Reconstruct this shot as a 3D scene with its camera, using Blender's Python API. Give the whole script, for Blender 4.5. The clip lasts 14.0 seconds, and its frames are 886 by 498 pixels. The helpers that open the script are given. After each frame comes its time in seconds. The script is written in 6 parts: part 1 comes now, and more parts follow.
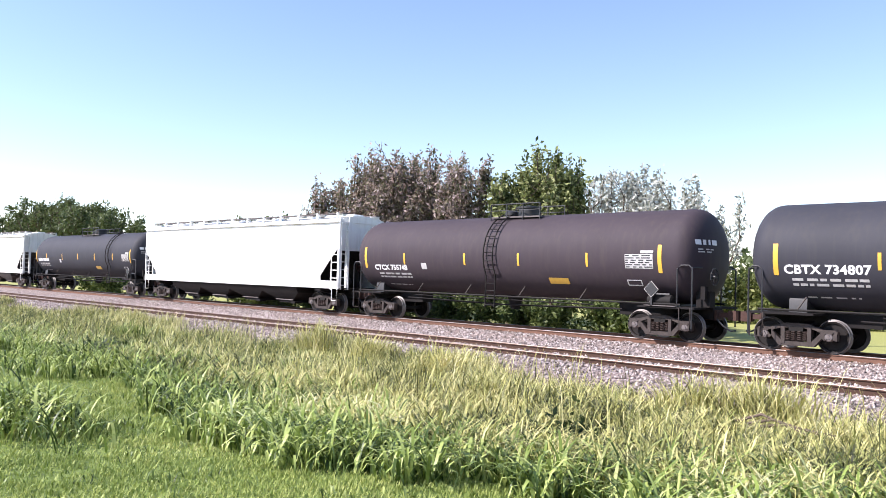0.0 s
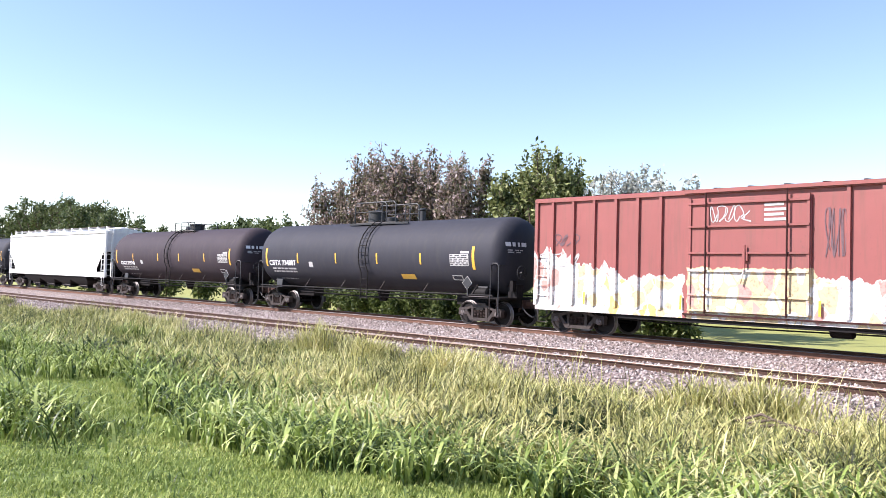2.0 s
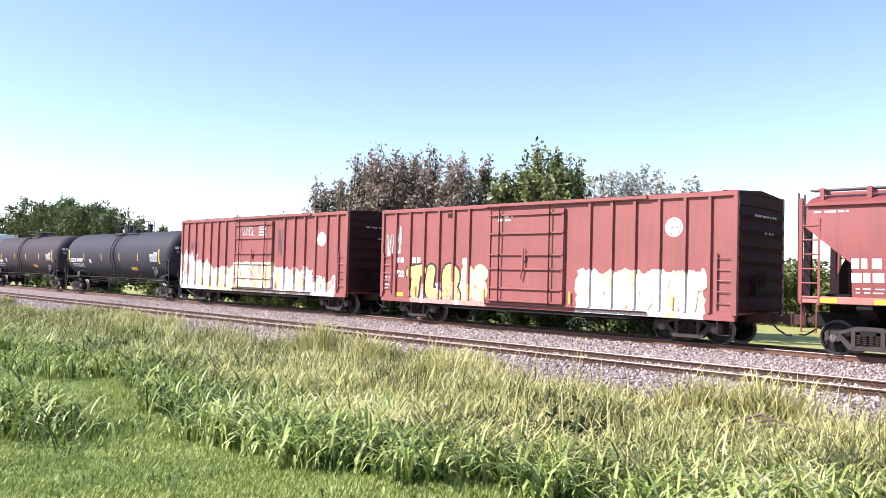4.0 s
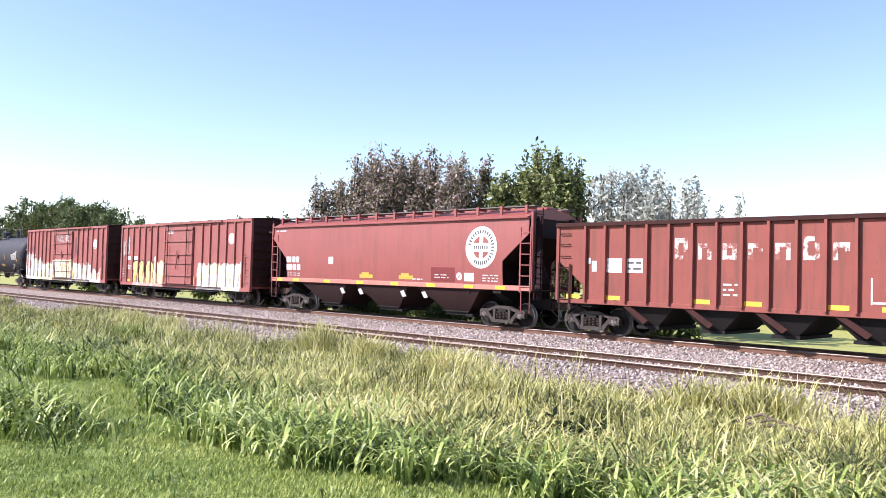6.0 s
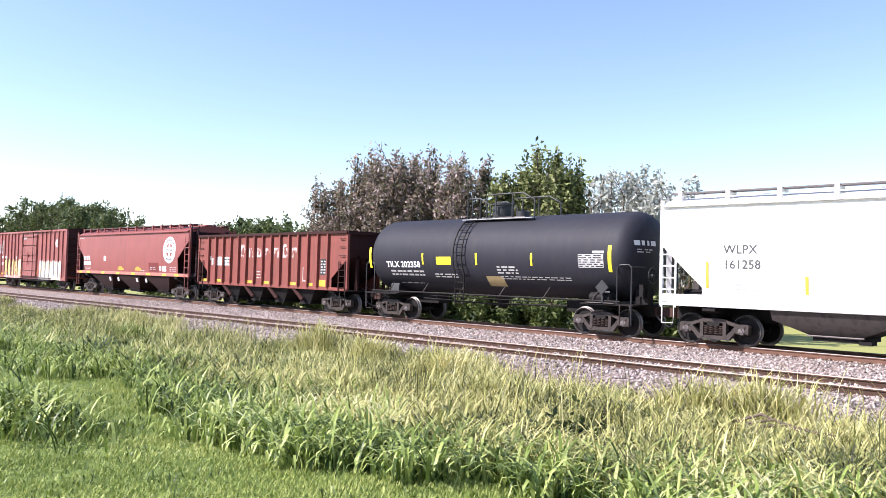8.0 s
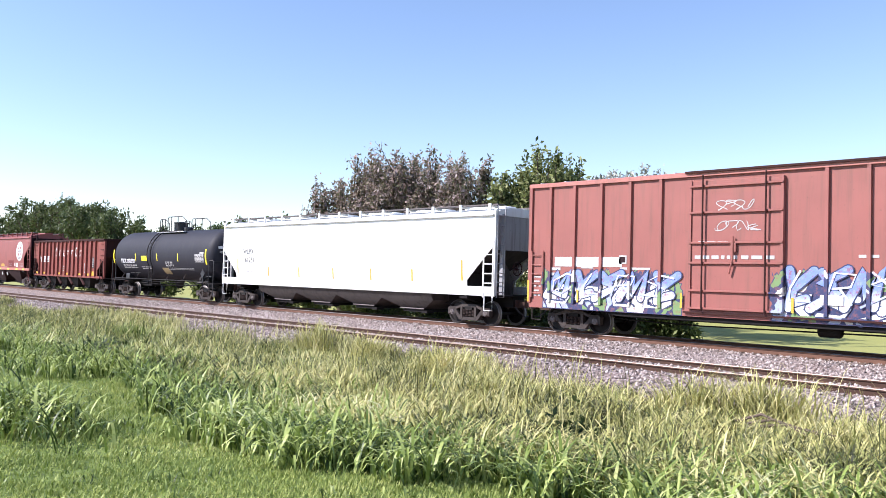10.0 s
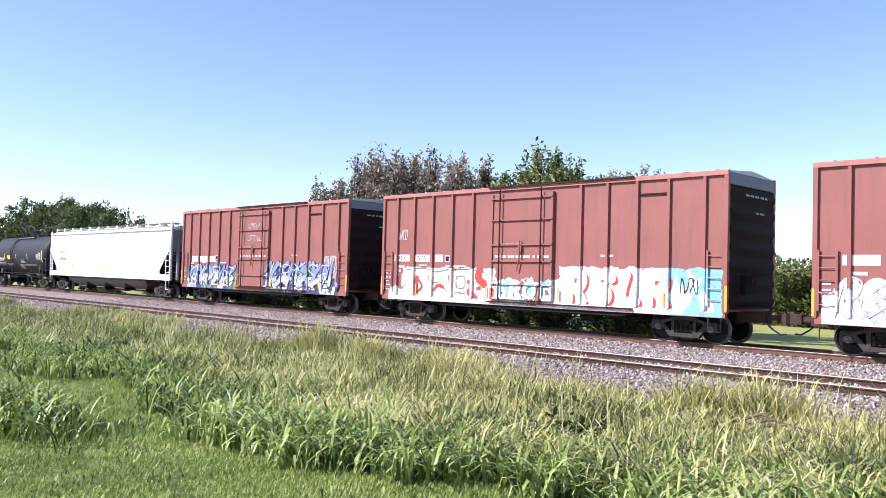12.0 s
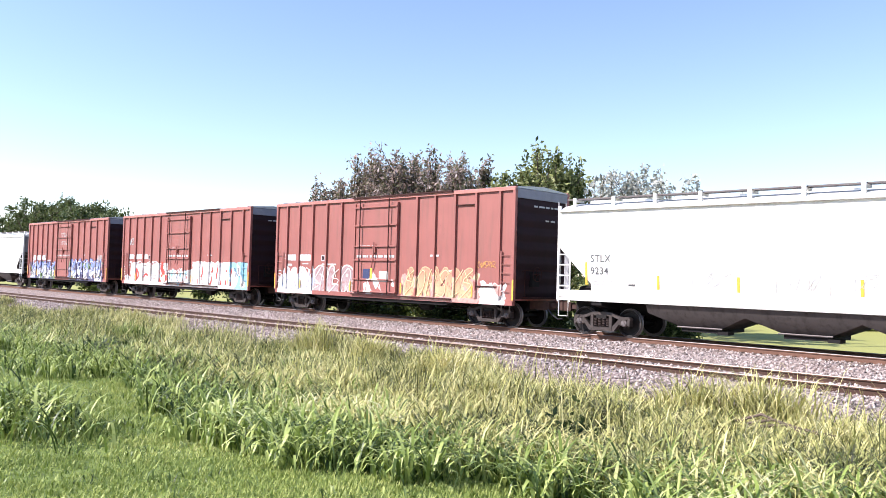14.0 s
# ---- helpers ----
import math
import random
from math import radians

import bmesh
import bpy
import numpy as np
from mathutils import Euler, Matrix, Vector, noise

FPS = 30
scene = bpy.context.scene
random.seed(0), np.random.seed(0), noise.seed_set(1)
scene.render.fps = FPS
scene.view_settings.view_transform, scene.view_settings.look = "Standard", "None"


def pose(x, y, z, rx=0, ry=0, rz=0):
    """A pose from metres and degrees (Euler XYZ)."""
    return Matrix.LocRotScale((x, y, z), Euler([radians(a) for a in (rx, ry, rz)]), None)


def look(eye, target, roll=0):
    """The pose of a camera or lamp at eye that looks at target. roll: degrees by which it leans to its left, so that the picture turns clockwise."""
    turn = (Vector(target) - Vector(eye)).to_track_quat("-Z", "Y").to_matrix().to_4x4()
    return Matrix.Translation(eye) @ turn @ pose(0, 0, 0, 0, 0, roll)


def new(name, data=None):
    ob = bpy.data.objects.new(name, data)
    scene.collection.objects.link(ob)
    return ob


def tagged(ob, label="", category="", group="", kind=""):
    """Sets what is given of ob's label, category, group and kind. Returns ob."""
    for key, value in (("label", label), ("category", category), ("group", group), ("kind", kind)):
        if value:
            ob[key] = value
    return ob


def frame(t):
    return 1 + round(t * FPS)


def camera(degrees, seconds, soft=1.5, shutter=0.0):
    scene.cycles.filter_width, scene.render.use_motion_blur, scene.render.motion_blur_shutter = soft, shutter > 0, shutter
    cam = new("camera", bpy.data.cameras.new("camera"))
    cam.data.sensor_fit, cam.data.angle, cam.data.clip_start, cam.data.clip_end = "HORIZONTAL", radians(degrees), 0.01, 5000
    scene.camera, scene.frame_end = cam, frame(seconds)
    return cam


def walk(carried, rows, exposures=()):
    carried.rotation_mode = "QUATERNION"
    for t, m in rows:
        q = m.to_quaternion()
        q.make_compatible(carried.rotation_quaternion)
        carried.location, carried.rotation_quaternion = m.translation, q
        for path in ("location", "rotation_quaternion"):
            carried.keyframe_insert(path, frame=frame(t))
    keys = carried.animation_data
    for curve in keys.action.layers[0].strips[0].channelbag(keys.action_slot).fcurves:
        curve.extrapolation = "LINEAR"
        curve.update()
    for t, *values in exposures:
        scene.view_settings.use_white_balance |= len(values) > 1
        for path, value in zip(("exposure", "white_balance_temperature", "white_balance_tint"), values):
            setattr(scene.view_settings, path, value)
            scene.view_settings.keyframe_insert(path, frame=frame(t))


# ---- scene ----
cam = camera(56.94, 14.0, soft=0.75)
EYE = (0.0, 0.0, 1.836)
VIEW = look(EYE, (-math.sin(radians(45.243)), math.cos(radians(45.243)), 1.836 + math.tan(radians(1.93))), 1.571)
walk(cam, [(0.0, VIEW), (14.0, VIEW)], exposures=[(0.0, 0.98, 6200, 21), (9.6, 0.98, 6200, 21), (10.3, 0.70, 5900, 20), (12.0, 0.72, 5900, 20), (12.2, 0.98, 6200, 21), (14.0, 0.98, 6200, 21)])

TRACK = 24.31      # centre line of the train's track
SIDING = 17.03     # centre line of the empty track

# ---- light ----
SUN_UP, SUN_FROM = 40, (-0.56, -0.83)
world = bpy.data.worlds.new("sky")
scene.world = world
world.use_nodes = True
sky = world.node_tree.nodes.new("ShaderNodeTexSky")
sky.sky_type, sky.sun_disc = "NISHITA", False
sky.sun_elevation = radians(SUN_UP)
sky.sun_rotation = math.atan2(SUN_FROM[0], SUN_FROM[1])
sky.air_density, sky.dust_density, sky.ozone_density = 1.0, 0.12, 1.2
back = world.node_tree.nodes["Background"]
world.node_tree.links.new(sky.outputs[0], back.inputs[0])
back.inputs[1].default_value = 0.119
sun = new("sun", bpy.data.lights.new("sun", "SUN"))
sun.data.energy, sun.data.angle, sun.data.color = 5.0, radians(0.53), (1.0, 0.95, 0.86)
k = math.cos(radians(SUN_UP)) / math.hypot(*SUN_FROM)
sun.matrix_world = look((SUN_FROM[0] * k * 50, SUN_FROM[1] * k * 50, math.sin(radians(SUN_UP)) * 50), (0, 0, 0))


# ---- materials ----
class Nodes:
    def __init__(self, name):
        self.m = bpy.data.materials.new(name)
        self.m.use_nodes = True
        self.t = self.m.node_tree
        self.b = self.t.nodes["Principled BSDF"]

    def link(self, out, inp):
        self.t.links.new(out, inp)

    def put(self, inp, value):
        if isinstance(value, bpy.types.NodeSocket):
            self.link(value, inp)
        elif isinstance(value, (tuple, list)) and len(value) == 3 and inp.type == "RGBA":
            inp.default_value = (*value, 1)
        else:
            inp.default_value = value

    def math(self, op, a, b=0.0, clamp=False):
        n = self.t.nodes.new("ShaderNodeMath")
        n.operation, n.use_clamp = op, clamp
        self.put(n.inputs[0], a)
        self.put(n.inputs[1], b)
        return n.outputs[0]

    def mix(self, fac, a, b, blend="MIX"):
        n = self.t.nodes.new("ShaderNodeMix")
        n.data_type, n.blend_type = "RGBA", blend
        self.put(n.inputs[0], fac)
        self.put(n.inputs[6], a)
        self.put(n.inputs[7], b)
        return n.outputs[2]

    def coords(self, scale=(1, 1, 1), shift=(0, 0, 0)):
        c = self.t.nodes.new("ShaderNodeTexCoord")
        n = self.t.nodes.new("ShaderNodeMapping")
        n.inputs["Scale"].default_value, n.inputs["Location"].default_value = scale, shift
        self.link(c.outputs["Object"], n.inputs[0])
        return n.outputs[0]

    def noise(self, scale, detail=3, rough=0.55, stretch=(1, 1, 1), shift=(0, 0, 0)):
        n = self.t.nodes.new("ShaderNodeTexNoise")
        n.inputs["Scale"].default_value, n.inputs["Detail"].default_value, n.inputs["Roughness"].default_value = scale, detail, rough
        self.link(self.coords(stretch, shift), n.inputs["Vector"])
        return n.outputs[0]

    def ramp(self, fac, stops, constant=False):
        n = self.t.nodes.new("ShaderNodeValToRGB")
        e = n.color_ramp.elements
        n.color_ramp.interpolation = "CONSTANT" if constant else "LINEAR"
        while len(e) < len(stops):
            e.new(0.5)
        for el, (p, c) in zip(e, stops):
            el.position = p
            el.color = (*c, 1) if not isinstance(c, (int, float)) else (c, c, c, 1)
        self.link(fac, n.inputs[0])
        return n.outputs[0]

    def bump(self, height, strength=0.3, distance=0.01):
        n = self.t.nodes.new("ShaderNodeBump")
        n.inputs["Strength"].default_value, n.inputs["Distance"].default_value = strength, distance
        self.link(height, n.inputs["Height"])
        self.link(n.outputs[0], self.b.inputs["Normal"])

    def done(self, color, rough=0.6, metal=0.0):
        self.put(self.b.inputs["Base Color"], color)
        self.put(self.b.inputs["Roughness"], rough)
        self.put(self.b.inputs["Metallic"], metal)
        return self.m


def scaled(c, k):
    return tuple(min(1.0, v * k) for v in c)


def plain(name, col, rough=0.6, metal=0.0, scale=6.0, vary=0.25, bump=0.15):
    """A surface with cloudy variation at two scales and a fine relief."""
    n = Nodes(name)
    c = n.mix(n.noise(scale), scaled(col, 1 - vary), scaled(col, 1 + vary))
    fine = n.noise(scale * 14, 2)
    c = n.mix(n.ramp(fine, [(0.35, 0.0), (0.7, 0.35)]), c, scaled(col, 1 - 1.6 * vary))
    n.bump(fine, bump)
    if rough >= 0.6 and metal == 0:
        n.b.inputs["Specular IOR Level"].default_value = 0.2
    return n.done(c, rough, metal)


def paint_base(n, col, grime=(0.10, 0.07, 0.05), wear=0.35):
    """Weathered car paint: fading, vertical streaks, rust specks."""
    fade = n.noise(0.9, 4)
    c = n.mix(fade, scaled(col, 0.82), scaled(col, 1.18))
    streak = n.noise(2.2, 4, 0.6, (2.6, 2.6, 0.22))
    c = n.mix(n.math("MULTIPLY", n.ramp(streak, [(0.48, 0.0), (0.72, 1.0)]), wear), c, grime)
    speck = n.noise(9.0, 5, 0.7)
    c = n.mix(n.math("MULTIPLY", n.ramp(speck, [(0.62, 0.0), (0.70, 1.0)]), wear), c, scaled(grime, 0.8))
    n.bump(n.noise(3.0, 3), 0.12, 0.02)
    return c


def paint(name, col, rough=0.5, grime=(0.10, 0.07, 0.05), wear=0.35):
    n = Nodes(name)
    n.b.inputs["Specular IOR Level"].default_value = 0.5 if rough < 0.6 else 0.22
    return n.done(paint_base(n, col, grime, wear), rough)


def sprayed(name, col, pieces, rough=0.55, wear=0.35):
    """Car paint under sprayed-on pieces: (x0, x1, z0, z1, ragged, colours, outline, cell)."""
    n = Nodes(name)
    c = paint_base(n, col, wear=wear)
    sep = n.t.nodes.new("ShaderNodeSeparateXYZ")
    n.link(n.coords(), sep.inputs[0])
    x, z = sep.outputs[0], sep.outputs[2]
    near = n.math("LESS_THAN", sep.outputs[1], -1.2)
    for i, (x0, x1, z0, z1, ragged, colours, outline, cell) in enumerate(pieces):
        edge = n.math("MULTIPLY", n.math("SUBTRACT", n.noise(2.6, 3, 0.6, (1, 0, 0.15), (i * 7.3, 0, 0)), 0.5), ragged * 2)
        side = n.math("MULTIPLY", n.math("SUBTRACT", n.noise(2.0, 3, 0.6, (0, 0, 1), (0, 0, i * 5.1)), 0.5), 0.6)
        m = n.math("SUBTRACT", n.math("ADD", edge, z1), z)
        m = n.math("MINIMUM", m, n.math("SUBTRACT", z, z0))
        m = n.math("MINIMUM", m, n.math("SUBTRACT", n.math("ADD", x, side), x0))
        m = n.math("MINIMUM", m, n.math("SUBTRACT", x1, n.math("ADD", x, side)))
        rim = n.math("LESS_THAN", m, 0.045)
        m = n.math("MULTIPLY", m, 45.0, True)
        m = n.math("MULTIPLY", m, near)
        warp = n.t.nodes.new("ShaderNodeTexNoise")
        warp.inputs["Scale"].default_value, warp.inputs["Detail"].default_value = 1.7, 2
        n.link(n.coords((1, 0, 1), (i * 3.7, 0, 0)), warp.inputs["Vector"])
        add = n.t.nodes.new("ShaderNodeMix")
        add.data_type, add.blend_type = "RGBA", "LINEAR_LIGHT"
        add.inputs[0].default_value = 0.35
        n.link(n.coords((1.0 / cell, 0, 0.62 / cell), (i * 11.7, 0, 0)), add.inputs[6])
        n.link(warp.outputs["Color"], add.inputs[7])
        v1 = n.t.nodes.new("ShaderNodeTexVoronoi")
        v1.inputs["Scale"].default_value = 1.0
        n.link(add.outputs[2], v1.inputs["Vector"])
        sp = n.t.nodes.new("ShaderNodeSeparateColor")
        n.link(v1.outputs["Color"], sp.inputs[0])
        fill = n.ramp(sp.outputs[0], [(j / len(colours), q) for j, q in enumerate(colours)], True)
        v2 = n.t.nodes.new("ShaderNodeTexVoronoi")
        v2.feature = "DISTANCE_TO_EDGE"
        v2.inputs["Scale"].default_value = 1.0
        n.link(add.outputs[2], v2.inputs["Vector"])
        line = n.math("LESS_THAN", v2.outputs["Distance"], 0.055)
        fill = n.mix(line, fill, outline)
        fill = n.mix(rim, fill, outline)
        worn = n.math("MULTIPLY", m, n.ramp(n.noise(7.0, 6, 0.75), [(0.34, 0.35), (0.50, 1.0)]))
        c = n.mix(worn, c, fill)
    return n.done(c, rough)


M = {}


def make_materials():
    M["tank_brown"] = paint("tank_brown_paint", (0.046, 0.035, 0.042), 0.7, (0.07, 0.055, 0.05), 0.35)
    M["tank_black"] = paint("tank_black_paint", (0.036, 0.036, 0.045), 0.66, (0.06, 0.055, 0.05), 0.3)
    M["tank_jet"] = paint("tank_jet_paint", (0.024, 0.024, 0.032), 0.62, (0.05, 0.045, 0.04), 0.25)
    M["tank_dull"] = paint("tank_dull_paint", (0.036, 0.036, 0.045), 0.7, (0.06, 0.055, 0.05), 0.3)
    M["white_car"] = paint("white_car_paint", (0.80, 0.80, 0.77), 0.5, (0.45, 0.40, 0.33), 0.22)
    M["white_old"] = paint("faded_white_paint", (0.72, 0.71, 0.66), 0.55, (0.36, 0.30, 0.24), 0.35)
    M["red_hopper"] = paint("hopper_red_paint", (0.255, 0.066, 0.057), 0.5, (0.12, 0.05, 0.04), 0.4)
    M["red_patch"] = paint("dull_red_patch_paint", (0.17, 0.035, 0.035), 0.6)
    M["red_sill"] = paint("pale_red_sill_paint", (0.46, 0.17, 0.13), 0.55)
    M["red_open"] = paint("open_hopper_red_paint", (0.235, 0.070, 0.056), 0.6, (0.14, 0.06, 0.045), 0.75)
    # near-black reds: the shade of the car ends is put into the colour
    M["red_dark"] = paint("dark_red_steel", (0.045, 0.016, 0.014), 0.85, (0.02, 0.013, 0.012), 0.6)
    M["red_end"] = paint("shaded_end_red_paint", (0.026, 0.011, 0.014), 0.78, (0.014, 0.010, 0.010), 0.5)
    M["grey_roof"] = plain("galvanised_roof_steel", (0.42, 0.42, 0.42), 0.45, 0.4, 2.0)
    M["grey_plate"] = plain("grey_end_plate", (0.26, 0.26, 0.30), 0.6, 0.0, 3.0)
    M["pink_chord"] = paint("faded_top_chord_paint", (0.42, 0.16, 0.13), 0.55)
    # grimy steel, taken near-black to deepen the shade under the cars
    M["under"] = plain("grimy_shaded_underframe", (0.014, 0.012, 0.012), 0.8, 0.0, 5.0)
    M["black"] = plain("black_fittings_paint", (0.022, 0.022, 0.024), 0.55, 0.0, 8.0)
    M["truck"] = plain("dusty_cast_steel", (0.062, 0.050, 0.045), 0.6, 0.0, 3.5, 0.6, 0.4)
    M["truck_dark"] = plain("oily_cast_steel", (0.016, 0.014, 0.013), 0.7, 0.0, 7.0, 0.4, 0.4)
    M["wheel"] = plain("wheel_steel", (0.016, 0.013, 0.012), 0.6, 0.0, 6.0, 0.3)
    M["rim"] = plain("worn_wheel_rim", (0.20, 0.18, 0.17), 0.45, 0.4, 6.0, 0.3)
    M["spring"] = plain("rusty_spring_steel", (0.055, 0.038, 0.033), 0.8, 0.0, 12.0, 0.4)
    M["cap"] = plain("bearing_cap_steel", (0.13, 0.11, 0.105), 0.6, 0.1, 12.0)
    M["rust"] = plain("coupler_rust", (0.075, 0.042, 0.034), 0.8, 0.0, 8.0, 0.4, 0.4)
    M["yellow"] = plain("reflector_yellow", (0.70, 0.40, 0.05), 0.4, 0.0, 9.0, 0.15)
    M["lemon"] = plain("panel_lemon_yellow", (0.85, 0.72, 0.03), 0.45, 0.0, 9.0, 0.12)
    M["ochre"] = plain("panel_ochre", (0.55, 0.33, 0.05), 0.5, 0.0, 9.0, 0.2)
    M["tan"] = plain("panel_tan", (0.42, 0.32, 0.16), 0.6, 0.0, 9.0, 0.2)
    M["letter"] = plain("lettering_white", (0.74, 0.74, 0.74), 0.5, 0.0, 12.0, 0.12)
    M["letter_dim"] = plain("worn_lettering_white", (0.50, 0.49, 0.48), 0.6, 0.0, 12.0, 0.3)
    M["letter_dark"] = plain("lettering_dark_grey", (0.10, 0.10, 0.10), 0.6, 0.0, 12.0, 0.3)
    M["letter_pale"] = plain("worn_grey_marking", (0.45, 0.45, 0.43), 0.6, 0.0, 12.0, 0.3)
    M["grey_tag"] = plain("grey_spray_paint", (0.16, 0.10, 0.11), 0.6, 0.0, 9.0, 0.3)
    M["rail"] = plain("rusty_rail_steel", (0.16, 0.085, 0.058), 0.75, 0.0, 5.0, 0.3, 0.3)
    M["rail_head"] = plain("polished_rail_head", (0.20, 0.18, 0.17), 0.55, 0.6, 3.0, 0.25)
    M["rail_head_dull"] = plain("dull_rail_head", (0.30, 0.22, 0.18), 0.5, 0.4, 3.0, 0.25)
    # rail rust darkened for the shadow line below the siding's rail heads
    M["rail_dark"] = plain("shaded_rusty_rail_steel", (0.075, 0.042, 0.030), 0.8, 0.0, 5.0, 0.3, 0.3)
    # white end paint greyed to hold the shade of the end faces, plus streaks
    M["white_end"] = paint("shaded_white_end_paint", (0.34, 0.34, 0.35), 0.6, (0.14, 0.12, 0.11), 0.5)
    n = Nodes("worn_name_paint")
    flake = n.ramp(n.noise(5.0, 6, 0.75), [(0.44, 0.0), (0.56, 1.0)])
    M["worn_name"] = n.done(n.mix(flake, (0.235, 0.070, 0.056), (0.62, 0.58, 0.55)), 0.65)
    M["tie"] = plain("weathered_tie_timber", (0.15, 0.105, 0.08), 0.85, 0.0, 9.0, 0.4, 0.5)
    M["bark"] = plain("grey_brown_bark", (0.14, 0.105, 0.08), 0.9, 0.0, 5.0, 0.35, 0.6)


def islands(name, stops, rough=0.55, shine=0.3, cloud=0.35):
    """Leaves and blades: a colour for each one, drifting over the field, with light coming through."""
    n = Nodes(name)
    g = n.t.nodes.new("ShaderNodeNewGeometry")
    f = n.math("ADD", n.math("MULTIPLY", g.outputs["Random Per Island"], 1 - cloud), n.math("MULTIPLY", n.ramp(n.noise(0.55, 3), [(0.3, 0.0), (0.7, 1.0)]), cloud))
    c = n.ramp(f, stops)
    n.done(c, rough)
    n.b.inputs["Specular IOR Level"].default_value = 0.3
    tr = n.t.nodes.new("ShaderNodeBsdfTranslucent")
    n.link(c, tr.inputs[0])
    mx = n.t.nodes.new("ShaderNodeMixShader")
    mx.inputs[0].default_value = shine
    n.link(n.b.outputs[0], mx.inputs[1])
    n.link(tr.outputs[0], mx.inputs[2])
    n.link(mx.outputs[0], n.t.nodes["Material Output"].inputs[0])
    return n.m


make_materials()


# ---- building blocks ----
class Bag:
    """Vertices and faces of one mesh."""

    def __init__(self):
        self.v, self.f = [], []

    def add(self, vs, fs):
        n = len(self.v)
        self.v += [tuple(v) for v in vs]
        self.f += [tuple(i + n for i in f) for f in fs]
        return self

    def box(self, x0, x1, y0, y1, z0, z1):
        vs = [(x, y, z) for x in (x0, x1) for y in (y0, y1) for z in (z0, z1)]
        return self.add(vs, [(0, 1, 3, 2), (4, 6, 7, 5), (0, 4, 5, 1), (2, 3, 7, 6), (0, 2, 6, 4), (1, 5, 7, 3)])

    def prism(self, poly, axis, a, b):
        """A polygon swept along an axis; its two numbers are the other axes in order."""
        n = len(poly)
        def at(p, s):
            return {"x": (s, p[0], p[1]), "y": (p[0], s, p[1]), "z": (p[0], p[1], s)}[axis]
        vs = [at(p, a) for p in poly] + [at(p, b) for p in poly]
        return self.add(vs, [tuple(range(n)), tuple(range(2 * n - 1, n - 1, -1))] + [(i, (i + 1) % n, n + (i + 1) % n, n + i) for i in range(n)])

    def tube(self, pts, r, n=6, r1=None):
        pts = [Vector(p) for p in pts]
        r1 = r if r1 is None else r1
        vs, fs = [], []
        for i, p in enumerate(pts):
            d = (pts[min(i + 1, len(pts) - 1)] - pts[max(i - 1, 0)]).normalized()
            u = d.cross(Vector((0, 0, 1)) if abs(d.z) < 0.9 else Vector((1, 0, 0))).normalized()
            w = d.cross(u)
            rr = r + (r1 - r) * i / max(1, len(pts) - 1)
            vs += [p + (u * math.cos(a) + w * math.sin(a)) * rr for a in [2 * math.pi * j / n for j in range(n)]]
        for i in range(len(pts) - 1):
            fs += [(i * n + j, i * n + (j + 1) % n, (i + 1) * n + (j + 1) % n, (i + 1) * n + j) for j in range(n)]
        fs += [tuple(range(n)), tuple(range(len(vs) - n, len(vs)))]
        return self.add(vs, fs)

    def lathe(self, prof, axis, n=24, at=(0, 0, 0)):
        """A profile of (along, radius) turned about an axis through the point at."""
        vs, fs = [], []
        for s, r in prof:
            for j in range(n):
                a = 2 * math.pi * j / n
                p, q = r * math.cos(a), r * math.sin(a)
                o = {"x": (s, p, q), "y": (q, s, p), "z": (p, q, s)}[axis]
                vs.append((o[0] + at[0], o[1] + at[1], o[2] + at[2]))
        for i in range(len(prof) - 1):
            fs += [(i * n + j, i * n + (j + 1) % n, (i + 1) * n + (j + 1) % n, (i + 1) * n + j) for j in range(n)]
        fs += [tuple(range(n)), tuple(range(len(vs) - n, len(vs)))]
        return self.add(vs, fs)

    def sheet(self, x0, x1, z0, z1, put, nx=1, nz=1):
        """A thin painted patch laid on a car's side by put(x, z)."""
        vs = [put(x0 + (x1 - x0) * i / nx, z0 + (z1 - z0) * j / nz) for j in range(nz + 1) for i in range(nx + 1)]
        return self.add(vs, [(j * (nx + 1) + i, j * (nx + 1) + i + 1, (j + 1) * (nx + 1) + i + 1, (j + 1) * (nx + 1) + i) for j in range(nz) for i in range(nx)])

    def mesh(self, name, mat, smooth=35):
        me = bpy.data.meshes.new(name)
        me.from_pydata(self.v, [], self.f)
        bm = bmesh.new()
        bm.from_mesh(me)
        bmesh.ops.recalc_face_normals(bm, faces=bm.faces)
        bm.to_mesh(me)
        bm.free()
        me.materials.append(mat)
        if smooth:
            me.shade_smooth()
            me.set_sharp_from_angle(angle=radians(smooth))
        return me


def part(name, bag, mat, parent, label="", at=None, bevel=0.0):
    """One mesh under a thing or under a part."""
    ob = new(name, bag.mesh(name, mat))
    ob.parent = parent
    if at:
        ob.location = at
    if bevel:
        b = ob.modifiers.new("edge", "BEVEL")
        b.width, b.segments, b.limit_method = bevel, 1, "ANGLE"
    return tagged(ob, label)


def big_mesh(name, verts, loops, sizes, mat, parent=None):
    """A mesh from arrays, for what has very many faces."""
    me = bpy.data.meshes.new(name)
    me.vertices.add(len(verts))
    me.vertices.foreach_set("co", np.asarray(verts, np.float32).ravel())
    me.loops.add(len(loops))
    me.loops.foreach_set("vertex_index", np.asarray(loops, np.int32))
    starts = np.concatenate([[0], np.cumsum(sizes)[:-1]]).astype(np.int32)
    me.polygons.add(len(sizes))
    me.polygons.foreach_set("loop_start", starts)
    me.update(calc_edges=True)
    me.materials.append(mat)
    ob = new(name, me)
    ob.parent = parent
    return ob


